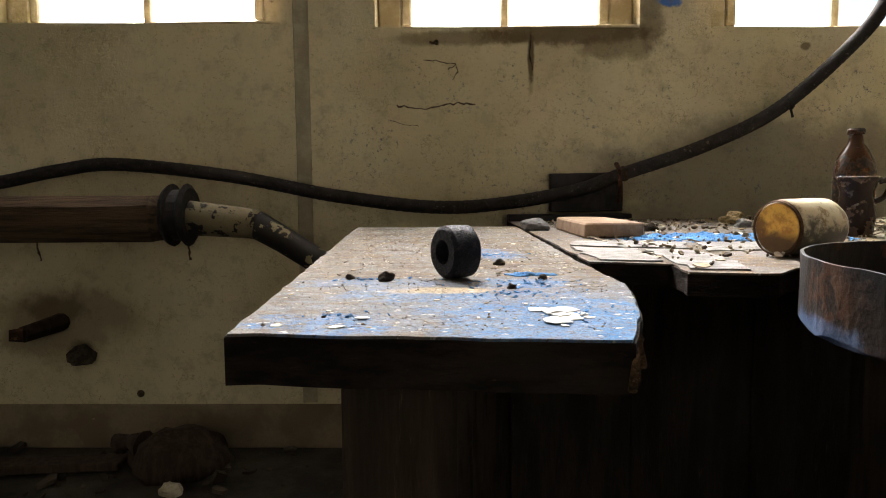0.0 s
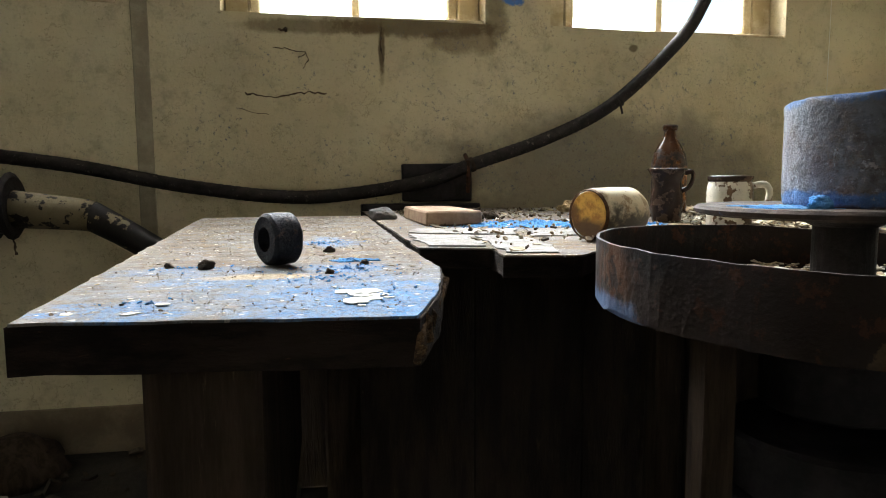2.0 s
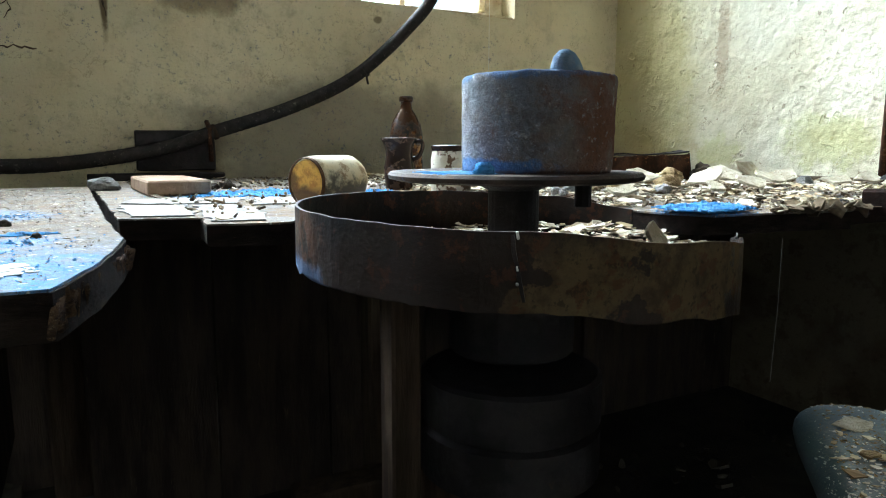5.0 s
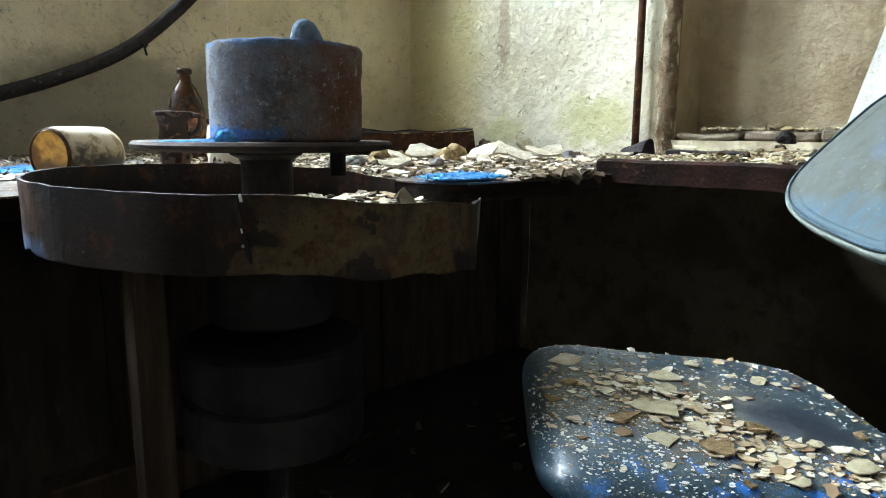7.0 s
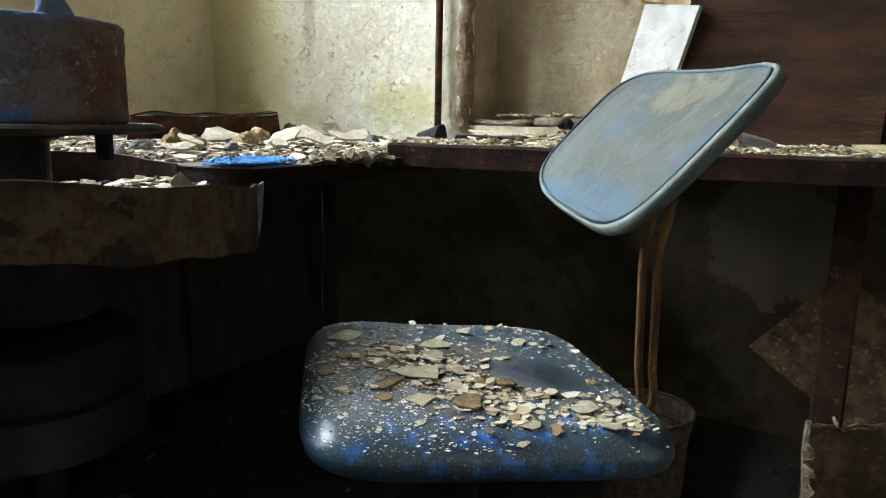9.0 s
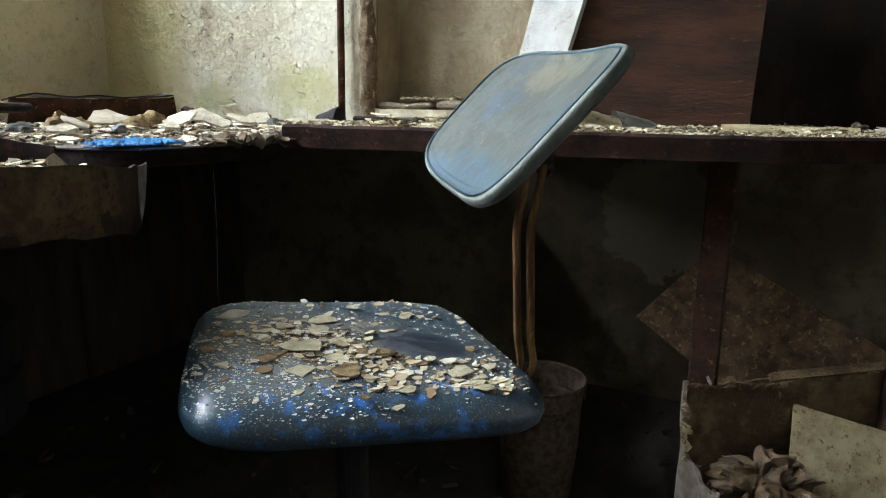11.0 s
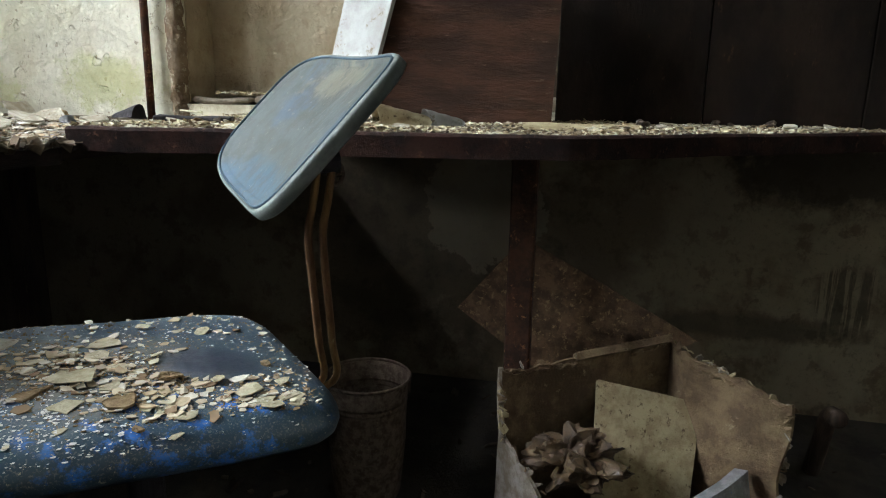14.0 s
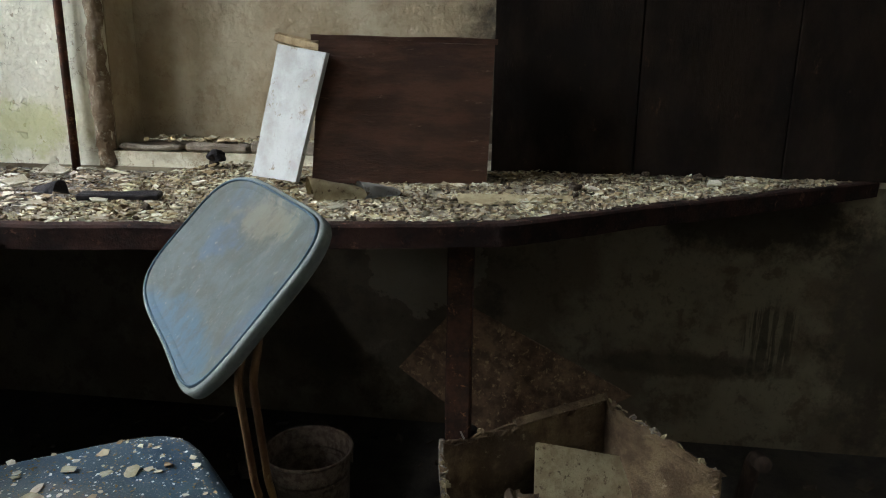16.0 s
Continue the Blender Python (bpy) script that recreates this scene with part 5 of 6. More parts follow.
for i in range(97):
    a = 2 * math.pi * i / 96
    p = 2 / 4.2
    x, z = math.copysign(abs(math.cos(a)) ** p, math.cos(a)) * 0.2035, math.copysign(abs(math.sin(a)) ** p, math.sin(a)) * 0.1145
    bead.append((x, 0.0012 + 0.0208 * (2 * x / 0.407) ** 2, z))
part("seam", tube(bead, 0.0016, 8, 0, False), MAT_SEAM, pad_ob, "worn blue welt")
inv = CHAIR.inverted()


def at_chair(points):
    return [inv @ Vector(p) for p in points]


for dx, dy in ((0.004, -0.011), (0.011, -0.027)):
    rod = [(1.268, 0.150, 0.875), (1.263, 0.156, 0.82), (1.260, 0.163, 0.775), (1.278, 0.167, 0.71), (1.305, 0.172, 0.62), (1.318, 0.176, 0.555), (1.27, 0.235, 0.545), (1.19, 0.31, 0.548)]
    part("support_rod", tube(at_chair([(x + dx, y + dy, z) for x, y, z in rod]), 0.0052, 10, 0, True, 6), MAT_ROD, chair, "rusty bent tube", True)
part("clamp", tube(at_chair([(1.262, 0.152, 0.862), (1.285, 0.120, 0.862)]), 0.014, 12), MAT_DARK_STEEL, chair)
loop = [(1.316 + 0.003 * math.sin(a * 0.4), 0.137 + 0.009 * math.cos(a), 0.845 + 0.015 * math.sin(a)) for a in (2 * math.pi * i / 20 for i in range(21))]
part("wing_nut", tube(at_chair(loop), 0.0035, 8), MAT_ZINC, chair, "dull metal loop of the clamp screw", True)
part("screw", tube(at_chair([(1.275, 0.136, 0.850), (1.316, 0.128, 0.845)]), 0.004, 8), MAT_ZINC, chair)

# ---- things under and on the side bench ----
bucket = thing("bucket", pose(1.915, 0.303, 0) @ Matrix.Diagonal((1.12, 1.12, 1.0, 1)), "rust-speckled zinc bucket standing empty on the floor", "bucket")
part("body", lathe([(0, 0.01), (0.066, 0.01), (0.068, 0.0), (0.072, 0.012), (0.082, 0.14), (0.084, 0.238), (0.0855, 0.243), (0.0845, 0.248), (0.091, 0.30), (0.088, 0.30), (0.078, 0.14), (0.066, 0.016), (0, 0.016)], 56), MAT_ZINC, bucket, "", True)
part("rim", lathe([(0.088, 0.297), (0.092, 0.297), (0.0935, 0.301), (0.091, 0.305), (0.0875, 0.302), (0.088, 0.297)], 56), MAT_ZINC, bucket, "rolled zinc rim", True)
part("ear", block(0.028, 0.004, 0.03, 0.001, (0, 0, 0)), MAT_ZINC, bucket).matrix_local = pose(0.028, -0.085, 0.262, 0, 0, 18)
part("water", lathe([(0, 0.13), (0.074, 0.13), (0.074, 0.126), (0, 0.126)], 40), MAT_DARK_STEEL, bucket, "dark sludge in the bottom")


def sheet(corners, thick, rough, seed, n=10, torn=0.0):
    """A thin warped sheet between four corners, with a ragged upper edge."""
    a, b, c, d = (Vector(p) for p in corners)
    normal = (b - a).cross(d - a).normalized()
    bm = bmesh.new()
    grid = {}
    for side in (0, 1):
        for i in range(n + 1):
            for j in range(n + 1):
                u, v = i / n, j / n
                p = a.lerp(b, u).lerp(d.lerp(c, u), v)
                p += normal * (rough * noise.noise(p * 7 + Vector((seed, 0, 0))) + (thick if side else 0))
                if j == n and torn:
                    p += (a - d).normalized() * torn * (0.7 * abs(noise.noise((u * 5, seed, 0))) + 0.5 * abs(noise.noise((u * 23, seed, 4))))
                grid[side, i, j] = bm.verts.new(p)
    for i in range(n):
        for j in range(n):
            bm.faces.new([grid[0, i, j], grid[0, i, j + 1], grid[0, i + 1, j + 1], grid[0, i + 1, j]])
            bm.faces.new([grid[1, i, j], grid[1, i + 1, j], grid[1, i + 1, j + 1], grid[1, i, j + 1]])
    for k in range(n):
        for p, q in (((k, 0), (k + 1, 0)), ((k + 1, n), (k, n)), ((0, k + 1), (0, k)), ((n, k), (n, k + 1))):
            bm.faces.new([grid[0, *p], grid[0, *q], grid[1, *q], grid[1, *p]])
    return bm


def shard(r, seed, thick, jag=0.06):
    """A flat broken piece with straight uneven sides."""
    g = random.Random(seed)
    n = g.randint(5, 7)
    pts = [(r * g.uniform(0.5, 1.3) * math.cos(6.283 * (i + g.uniform(-0.3, 0.3)) / n), r * g.uniform(0.45, 1.0) * math.sin(6.283 * (i + g.uniform(-0.3, 0.3)) / n)) for i in range(n)]
    return prism(ragged(pts, r * (0.3 if jag < 0.1 else 0.12), r * jag, seed), 0, thick)


carton = thing("cardboard_box", pose(0, 0, 0), "torn stained cardboard box on the floor with paper inside", "box")
part("back_wall", sheet([(1.90, -0.02, 0.0), (2.13, -0.40, 0.0), (2.11, -0.385, 0.39), (1.89, -0.014, 0.36)], 0.007, 0.012, 1, 14, 0.03), MAT_CARD, carton)
part("side_wall", sheet([(2.13, -0.40, 0.0), (1.88, -0.60, 0.0), (1.86, -0.60, 0.365), (2.11, -0.385, 0.39)], 0.007, 0.03, 2, 26, 0.06), MAT_CARD, carton)
part("side_wall", sheet([(1.90, -0.02, 0.0), (1.64, -0.19, 0.0), (1.64, -0.19, 0.13), (1.885, -0.018, 0.225)], 0.007, 0.012, 3, 14, 0.03), MAT_TORN, carton, "torn pale side")
part("front_wall", sheet([(1.64, -0.19, 0.0), (1.88, -0.60, 0.0), (1.87, -0.60, 0.16), (1.64, -0.19, 0.13)], 0.007, 0.012, 4, 14, 0.05), MAT_TORN, carton, "torn pale front")
part("bottom", sheet([(1.90, -0.03, 0.004), (2.12, -0.40, 0.004), (1.88, -0.59, 0.004), (1.65, -0.19, 0.004)], 0.006, 0.002, 5), MAT_CARD, carton)
part("torn_edge", tube([(1.89, -0.014, 0.365), (1.885, -0.016, 0.30), (1.872, -0.022, 0.24), (1.86, -0.03, 0.20)], [0.006, 0.008, 0.007, 0.005], 6, 0.0, True, 14), MAT_TORN, carton, "frayed torn corner")
for edge in ([(1.89, -0.016, 0.352), (1.95, -0.12, 0.352), (2.02, -0.24, 0.362), (2.108, -0.386, 0.378)], [(2.112, -0.388, 0.375), (2.04, -0.44, 0.355), (1.96, -0.52, 0.345), (1.865, -0.60, 0.34)]):
    bm = tube(edge, 0.0065, 8, 0, True, 20)
    roughen(bm, 0.007, 45, edge[0][0])
    roughen(bm, 0.004, 140, 3.0)
    part("torn_edge", bm, MAT_CARD, carton, "frayed torn upper edge")
part("flap", sheet([(1.98, -0.17, 0.358), (2.108, -0.386, 0.378), (2.118, -0.382, 0.392), (1.99, -0.165, 0.372)], 0.02, 0.004, 8), MAT_CARD, carton)
single("paper_sheet", sheet([(1.855, -0.225, 0.06), (1.94, -0.44, 0.06), (2.065, -0.461, 0.255), (2.005, -0.221, 0.313)], 0.003, 0.006, 6), MAT_PAPER, Matrix(), "mouldy pale sheet of board standing in the cardboard box", "paper")
b = bmesh.new()
bmesh.ops.create_icosphere(b, subdivisions=5, radius=0.080)
crease = random.Random(8)
cells = [Vector((crease.gauss(0, 1), crease.gauss(0, 1), crease.gauss(0, 1))).normalized() for _ in range(60)]
for v in b.verts:
    d = v.co.normalized()
    near = sorted((d - q).length for q in cells)[:2]
    k = 0.72 + 0.55 * noise.noise(d * 1.7) + 0.42 * min(near[1] - near[0], 0.3) - 0.2 * near[0] + 0.14 * noise.noise(d * 7) + 0.10 * noise.noise(d * 15)
    v.co = Vector((v.co.x * k, v.co.y * k * 1.2, v.co.z * k * 0.8)) + noise.noise_vector(d * 2.6) * 0.02
single("crumpled_paper", b, MAT_LEAF, pose(1.856, -0.19, 0.19) @ Matrix.Scale(1.08, 4), "crumpled brown wrapping paper in the cardboard box", "paper")
b = sheet([(1.74, -0.42, 0.02), (1.86, -0.52, 0.02), (1.90, -0.51, 0.19), (1.78, -0.40, 0.16)], 0.03, 0.02, 9)
single("clay_bag", b, MAT_STONE, Matrix(), "grey crusted bag leaning in the cardboard box", "bag")
fray = random.Random(5)
for a, b, n in (((1.89, -0.014, 0.36), (1.86, -0.03, 0.20), 22), ((1.89, -0.016, 0.36), (2.105, -0.384, 0.385), 14), ((2.112, -0.388, 0.385), (1.87, -0.60, 0.345), 30), ((1.87, -0.598, 0.34), (1.88, -0.60, 0.17), 20), ((1.885, -0.02, 0.23), (1.645, -0.19, 0.14), 12)):
    for i in range(n):
        q = Vector(a).lerp(Vector(b), fray.random())
        shred = shard(fray.uniform(0.006, 0.016), fray.randint(0, 9999), 0.0025)
        roughen(shred, 0.004, 70, i)
        part("shred", shred, fray.choice((MAT_CARD, MAT_TORN, MAT_PAPER)), carton).matrix_world = pose(q.x, q.y, q.z, fray.uniform(-70, 70), fray.uniform(-70, 70), fray.uniform(0, 360))
single("wood_chip", prism(ragged(ellipse(1.66, -0.03, 0.05, 0.022), 0.012, 0.004), 0.003, 0.010), MAT_BRICK, Matrix(), "flat pale chip of wood on the floor", "chip")

sheet_bm = sheet([(2.19, 0.14, 0.40), (2.10, -0.17, 0.22), (2.17, -0.46, 0.37), (2.13, -0.03, 0.61)], 0.006, 0.01, 3)
single("metal_sheet", sheet_bm, MAT_SHEET, Matrix(), "mottled rusty sheet leaning behind the bench post", "sheet")

crate = thing("wooden_crate", pose(2.30, 0.17, RTOP, 0, 0, 0), "reddish wooden drawer box standing upright on the bench", "crate")
L, R = Vector((-0.045, 0.215, 0)), Vector((0.035, -0.235, 0))
part("front_panel", sheet([L + Vector((0, 0, 0.002)), R + Vector((0, 0, 0.002)), R + Vector((0.03, -0.01, 0.355)), L + Vector((0.03, -0.02, 0.36))], 0.014, 0.002, 2), MAT_PANEL, crate, "dark reddish veneer")
back = Vector((0.16, 0.03, 0))
part("side_panel", sheet([R + Vector((0, 0, 0.002)), R + back + Vector((0, 0, 0.002)), R + back + Vector((0.02, 0, 0.36)), R + Vector((0.03, -0.01, 0.36))], -0.012, 0.002, 4), MAT_PANEL, crate)
part("side_panel", sheet([L + Vector((0, 0, 0.002)), L + back + Vector((0, 0, 0.002)), L + back + Vector((0.02, 0, 0.36)), L + Vector((0.03, -0.02, 0.36))], 0.012, 0.002, 5), MAT_PANEL, crate)
part("top_panel", sheet([L + Vector((0.02, 0.0, 0.362)), R + Vector((0.02, -0.02, 0.357)), R + back + Vector((0.02, 0, 0.365)), L + back + Vector((0.02, 0, 0.37))], 0.014, 0.005, 6), MAT_PANEL, crate)
white = sheet([(2.330, 0.575, RTOP + 0.004), (2.232, 0.415, RTOP + 0.004), (2.258, 0.330, 1.200), (2.335, 0.485, 1.225)], 0.012, 0.002, 3)
single("white_board", white, MAT_WHITE_BOARD, Matrix(), "dirty white painted board leaning against the wooden crate", "board")
single("broken_lath", tube([(2.285, 0.352, 1.215), (2.31, 0.40, 1.222), (2.345, 0.50, 1.245)], [0.012, 0.016, 0.014], 5), MAT_OCHRE, Matrix(), "splintered raw wood on top of the white board", "wood")

# brick ledge in the niche
ledge = new("niche_ledge")
tagged(ledge, "dusty brick ledge along the niche", "ledge", kind="structure")
y = 1.19
k = 0
while y > -0.1:
    w = 0.23
    part("brick", block(0.17, w - 0.008, 0.020 + 0.009 * (k % 3), 0.008, (WALL_X + 0.094, y - w / 2, 0.902), 4, 0.008, k), MAT_LEDGE, ledge)
    y -= w
    k += 1

pipe = thing("vertical_pipe", pose(2.605, 1.315, TOP), "thin rusty vertical pipe fixed to the plaster wall", "pipe")
part("pipe", tube([(0, 0, 0), (0.004, 0.003, 0.4), (0, 0, 0.9), (0, 0, CEIL - TOP)], 0.013, 12), MAT_RUST, pipe, "", True)
part("clip", block(0.04, 0.034, 0.012, 0.003, (0.014, 0, 0.62)), MAT_RUST, pipe)
edge_bm = tube([(2.645, 1.225, 0.85), (2.64, 1.222, 1.3), (2.645, 1.225, 2.0), (2.645, 1.225, CEIL)], [0.031, 0.027, 0.032, 0.032], 18, 0, True, 60)
roughen(edge_bm, 0.012, 13, 2.0)
roughen(edge_bm, 0.006, 48, 5.0)
structure("plaster_edge", edge_bm, MAT_CORNER, "rounded plaster edge of the niche", "trim")

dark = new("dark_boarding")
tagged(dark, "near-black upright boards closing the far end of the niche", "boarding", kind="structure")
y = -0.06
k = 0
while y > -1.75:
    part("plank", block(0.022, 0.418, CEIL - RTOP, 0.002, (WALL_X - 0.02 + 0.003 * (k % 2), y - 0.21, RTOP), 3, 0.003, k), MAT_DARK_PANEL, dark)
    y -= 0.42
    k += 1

# loose things on the benches
guard = thing("angle_iron", pose(2.02, 1.74, TOP, 0, 0, 0), "dark bent steel plate lying among the rubble", "plate")
part("plate", sheet([(-0.36, 0.05, 0.002), (0.16, -0.05, 0.002), (0.15, -0.05, 0.092), (-0.35, 0.03, 0.082)], 0.006, 0.022, 3, 18, 0.035), MAT_POST, guard, "bent rusty plate with a ragged edge")
part("flange", sheet([(-0.35, 0.03, 0.082), (0.15, -0.05, 0.092), (0.16, 0.0, 0.094), (-0.34, 0.08, 0.070)], 0.005, 0.018, 4, 14, 0.02), MAT_DARK_STEEL, guard)
single("dark_strip", block(0.05, 0.17, 0.014, 0.003, (0, 0, 0), 3, 0.004), MAT_DARK_STEEL, pose(1.93, 0.72, RTOP, 0, 0, 18), "dark flat strip of wood among the litter", "strip")
single("white_stick", block(0.008, 0.14, 0.005, 0.001, (0, 0, 0), 3, 0.003), MAT_CREAM, pose(2.26, 0.94, RTOP + 0.012, 0, 0, -35), "thin white splintered stick on the bench", "stick")
single("ledge_scrap", rock(0.028, 6.0, 0.7, 0.7), MAT_DARK_STEEL, pose(2.48, 0.76, RTOP + 0.035), "black scrap lying on the ledge", "scrap")
for x, y, s, turn in ((1.985, 0.235, 1.25, -62), (2.05, 0.15, 0.95, -50), (1.97, 0.89, 0.9, 62)):
    curl = []
    bm = bmesh.new()
    g = {}
    for i in range(13):
        for j in range(9):
            u, v = i / 12 - 0.5, j / 8
            a = v * 3.0
            g[i, j] = bm.verts.new((u * 0.10 * s + 0.010 * noise.noise((u * 9, v * 5, x)), (0.03 - 0.022 * math.cos(a)) * s + 0.004 * u, (0.024 * math.sin(a) * (1.2 - u) + 0.003) * s))
    for i in range(12):
        for j in range(8):
            bm.faces.new((g[i, j], g[i + 1, j], g[i + 1, j + 1], g[i, j + 1]))
    bmesh.ops.solidify(bm, geom=bm.faces[:], thickness=0.002)
    single("curled_sheet", bm, {1.25: MAT_PAPER, 0.95: MAT_WHITE_BOARD}.get(s, MAT_DARK_STEEL), pose(x, y, RTOP, 0, 0, turn), "small curled stiff sheet lying on the bench", "scrap", "curled scraps on the bench", smooth=True)
rng = random.Random(77)
for i, (x, y, z) in enumerate([s[:3] for s in strewn([(1.70, 0.80), (1.76, 0.45), (1.84, 0.15), (2.25, 0.35), (2.60, 0.60), (2.6, 0.82)], 26, RTOP + 0.004, 78)] + [s[:3] for s in strewn([(1.90, -0.12), (2.06, -0.35), (2.5, -0.9), (2.58, -0.4), (2.30, -0.12)], 20, RTOP + 0.004, 79)]):
    r = rng.uniform(0.010, 0.026)
    bm = rock(r * 0.7, i * 2.3, 0.7, 0.8) if i % 4 == 0 else shard(r, i + 200, 0.003)
    look_of = (MAT_CLOD, MAT_CREAM, MAT_OCHRE, MAT_SLAB)[i % 4]
    at = lay(bm, x, y, z) if i % 4 == 0 else pose(x, y, z + 0.003, rng.uniform(-14, 14), rng.uniform(-14, 14), rng.uniform(0, 360))
    single("dirt_clod" if i % 4 == 0 else "plaster_chip", bm, look_of, at, "dark clod of dirt on the side bench" if i % 4 == 0 else "broken chip of plaster on the side bench", "clod" if i % 4 == 0 else "chip", "debris on the side bench")
strip_bm = sheet([(2.00, -0.03, RTOP + 0.004), (2.06, -0.28, RTOP + 0.004), (2.09, -0.28, RTOP + 0.018), (2.06, -0.02, RTOP + 0.014)], 0.002, 0.014, 5)
single("paper_strip", strip_bm, MAT_PAPER, Matrix(), "limp pale strip of paper lying on the bench", "paper")
bent = tube([(2.28, -0.79, 0.0), (2.27, -0.80, 0.10), (2.24, -0.80, 0.18), (2.18, -0.80, 0.20)], 0.022, 10, 0, True, 6)
single("bent_pipe", bent, MAT_LEG, Matrix(), "short bent dark pipe standing on the floor", "pipe", smooth=True)

# slabs and stones in the corner
for i, (x, y, r, turn, tilt) in enumerate(((2.10, 1.50, 0.062, 20, 9), (2.28, 1.42, 0.055, -30, 16), (2.38, 1.62, 0.07, 50, 24), (2.05, 1.30, 0.05, 70, 6), (1.72, 1.47, 0.06, 15, 12), (2.42, 1.25, 0.045, 0, 12), (1.88, 1.22, 0.04, 40, 8), (1.52, 1.30, 0.042, 80, 6), (1.93, 1.42, 0.05, -60, 14), (2.2, 1.2, 0.036, 10, 8), (1.62, 1.12, 0.034, 33, 5), (1.35, 1.12, 0.035, 12, 4))):
    b = shard(r, i + 3, 0.006, 0.10)
    single("plaster_slab", b, MAT_SLAB, pose(x, y, TOP + 0.012 + r * 0.3, 14 + tilt * 1.3, tilt * 0.8 - 6, -45 + turn * 0.9), "broken pale plaster slab in the rubble", "plaster", "plaster slabs on the bench")
rng = random.Random(4)
for x, y, r in ((1.67, 1.57, 0.036), (1.80, 1.52, 0.034), (1.60, 1.40, 0.028), (1.74, 1.36, 0.03), (1.93, 1.58, 0.03), (2.03, 1.64, 0.035), (2.2, 1.3, 0.022), (1.42, 1.35, 0.022), (1.30, 1.25, 0.02), (2.4, 1.5, 0.03), (1.55, 1.2, 0.02), (1.05, 2.2, 0.03), (1.0, 2.0, 0.02), (1.5, 1.9, 0.03)):
    b = rock(r, rng.uniform(0, 50), 0.75, 0.6)
    single("stone", b, MAT_OCHRE if r > 0.027 else MAT_STONE, lay(b, x, y, TOP + 0.004, rng.uniform(0, 360)), "angular lump of ochre rubble on the bench", "stone", "rubble stones")

for i, (x, y, r) in enumerate(((1.625, 0.835, 0.024), (1.585, 0.85, 0.018), (1.665, 0.86, 0.022), (1.60, 0.885, 0.015), (1.70, 0.875, 0.016), (1.555, 0.86, 0.013))):
    b = rock(r * 0.8, i * 3.1 + 1, 0.4, 0.9)
    single("charred_lump", b, MAT_DARK_STEEL, lay(b, x, y, TOP + 0.001, i * 50), "charred black lump at the broken end of the bench", "lump", "charred lumps")
b = rock(0.03, 31.0, 1.1, 0.8)
single("iron_lump", b, MAT_CLOD, lay(b, 2.19, 1.665, TOP + 0.004), "lumpy brown clinker at the end of the steel plate", "lump")

b = prism(ragged(ellipse(0, 0, 0.026, 0.03, 5), 0.012, 0.004), -0.003, 0.003)
single("plaster_sherd", b, MAT_SLAB, pose(1.105, 0.775, 0.815, 62, 0, 20), "pale plaster sherd standing in the splash pan", "plaster")

# blue pigment
for poly, h, s in ((ellipse(0.78, 1.70, 0.20, 0.11), 0.009, 1.0), (ellipse(0.335, 1.06, 0.035, 0.014), 0.005, 2.0), (ellipse(1.335, 0.895, 0.095, 0.058), 0.011, 3.0), (ellipse(1.02, 1.62, 0.06, 0.05), 0.010, 5.0)):
    single("pigment_heap", mound(poly, h, s), MAT_BLUE, pose(0, 0, TOP + (0.007 if s == 3.0 else 0.0)), "low heap of bright blue pigment powder on the bench", "pigment", "pigment heaps", smooth=False)
single("pigment_heap", mound(ellipse(0.825, 0.86, 0.045, 0.055), 0.003, 6.0), MAT_BLUE, pose(0, 0, 0.911), "blue pigment spilt on the wheel disc", "pigment", "pigment heaps")
b = rock(0.013, 2.0, 0.8, 0.5)
single("pigment_lump", b, MAT_BLUE, lay(b, 0.842, 0.815, 0.911), "small lump of blue pigment on the wheel disc", "pigment")

# ---- litter ----
blue_spots = []
for cx, cy, rx, ry, n in ((0.78, 1.70, 0.26, 0.16, 1100), (0.32, 0.98, 0.09, 0.07, 110), (1.335, 0.895, 0.11, 0.06, 700), (0.29, 0.90, 0.09, 0.05, 70), (0.12, 0.78, 0.07, 0.05, 30), (0.35, 0.78, 0.06, 0.10, 50), (1.02, 1.62, 0.1, 0.08, 120), (0.29, 1.32, 0.07, 0.06, 80), (0.12, 1.02, 0.12, 0.04, 60)):
    r2 = random.Random(int(cx * 1000))
    for _ in range(n):
        q, a = abs(r2.gauss(0, 0.5)), r2.uniform(0, 6.283)
        x, y = cx + rx * q * math.cos(a), cy + ry * q * math.sin(a)
        if inside(x, y, BOARD) or inside(x, y, LONG):
            blue_spots.append((x, y, TOP, r2.choice((0.5, 0.7, 1.0, 1.6))))
litter("pigment_crumbs", blue_spots, 0.0012, 0.0006, 0.3, MAT_BLUE, "crumbs of bright blue pigment scattered over the benches", "pigment", 41)

litter("chips_on_workbench", strewn([(0.07, 0.72), (0.36, 0.70), (0.42, 0.95), (0.40, 2.17), (-0.05, 2.17)], 700, TOP, 3, lambda x, y: 0.25 + 0.9 * max(0.0, noise.noise((x * 11, y * 11, 8)) + 0.1) if y < 1.05 else 1.0, 0.42), 0.0058, 0.0008, 0.10, MAT_RUBBLE, "small chips of paint and clay on the workbench", "litter", 3)
litter("crumbs_on_workbench", strewn([(0.07, 0.72), (0.36, 0.70), (0.42, 0.95), (0.40, 2.17), (-0.05, 2.17)], 1300, TOP, 13, lambda x, y: 0.15 + max(0.0, noise.noise((x * 14, y * 14, 3)) + 0.25), 0.26), 0.0034, 0.002, 0.5, MAT_DIRT, "dark crumbs on the workbench", "litter", 13)
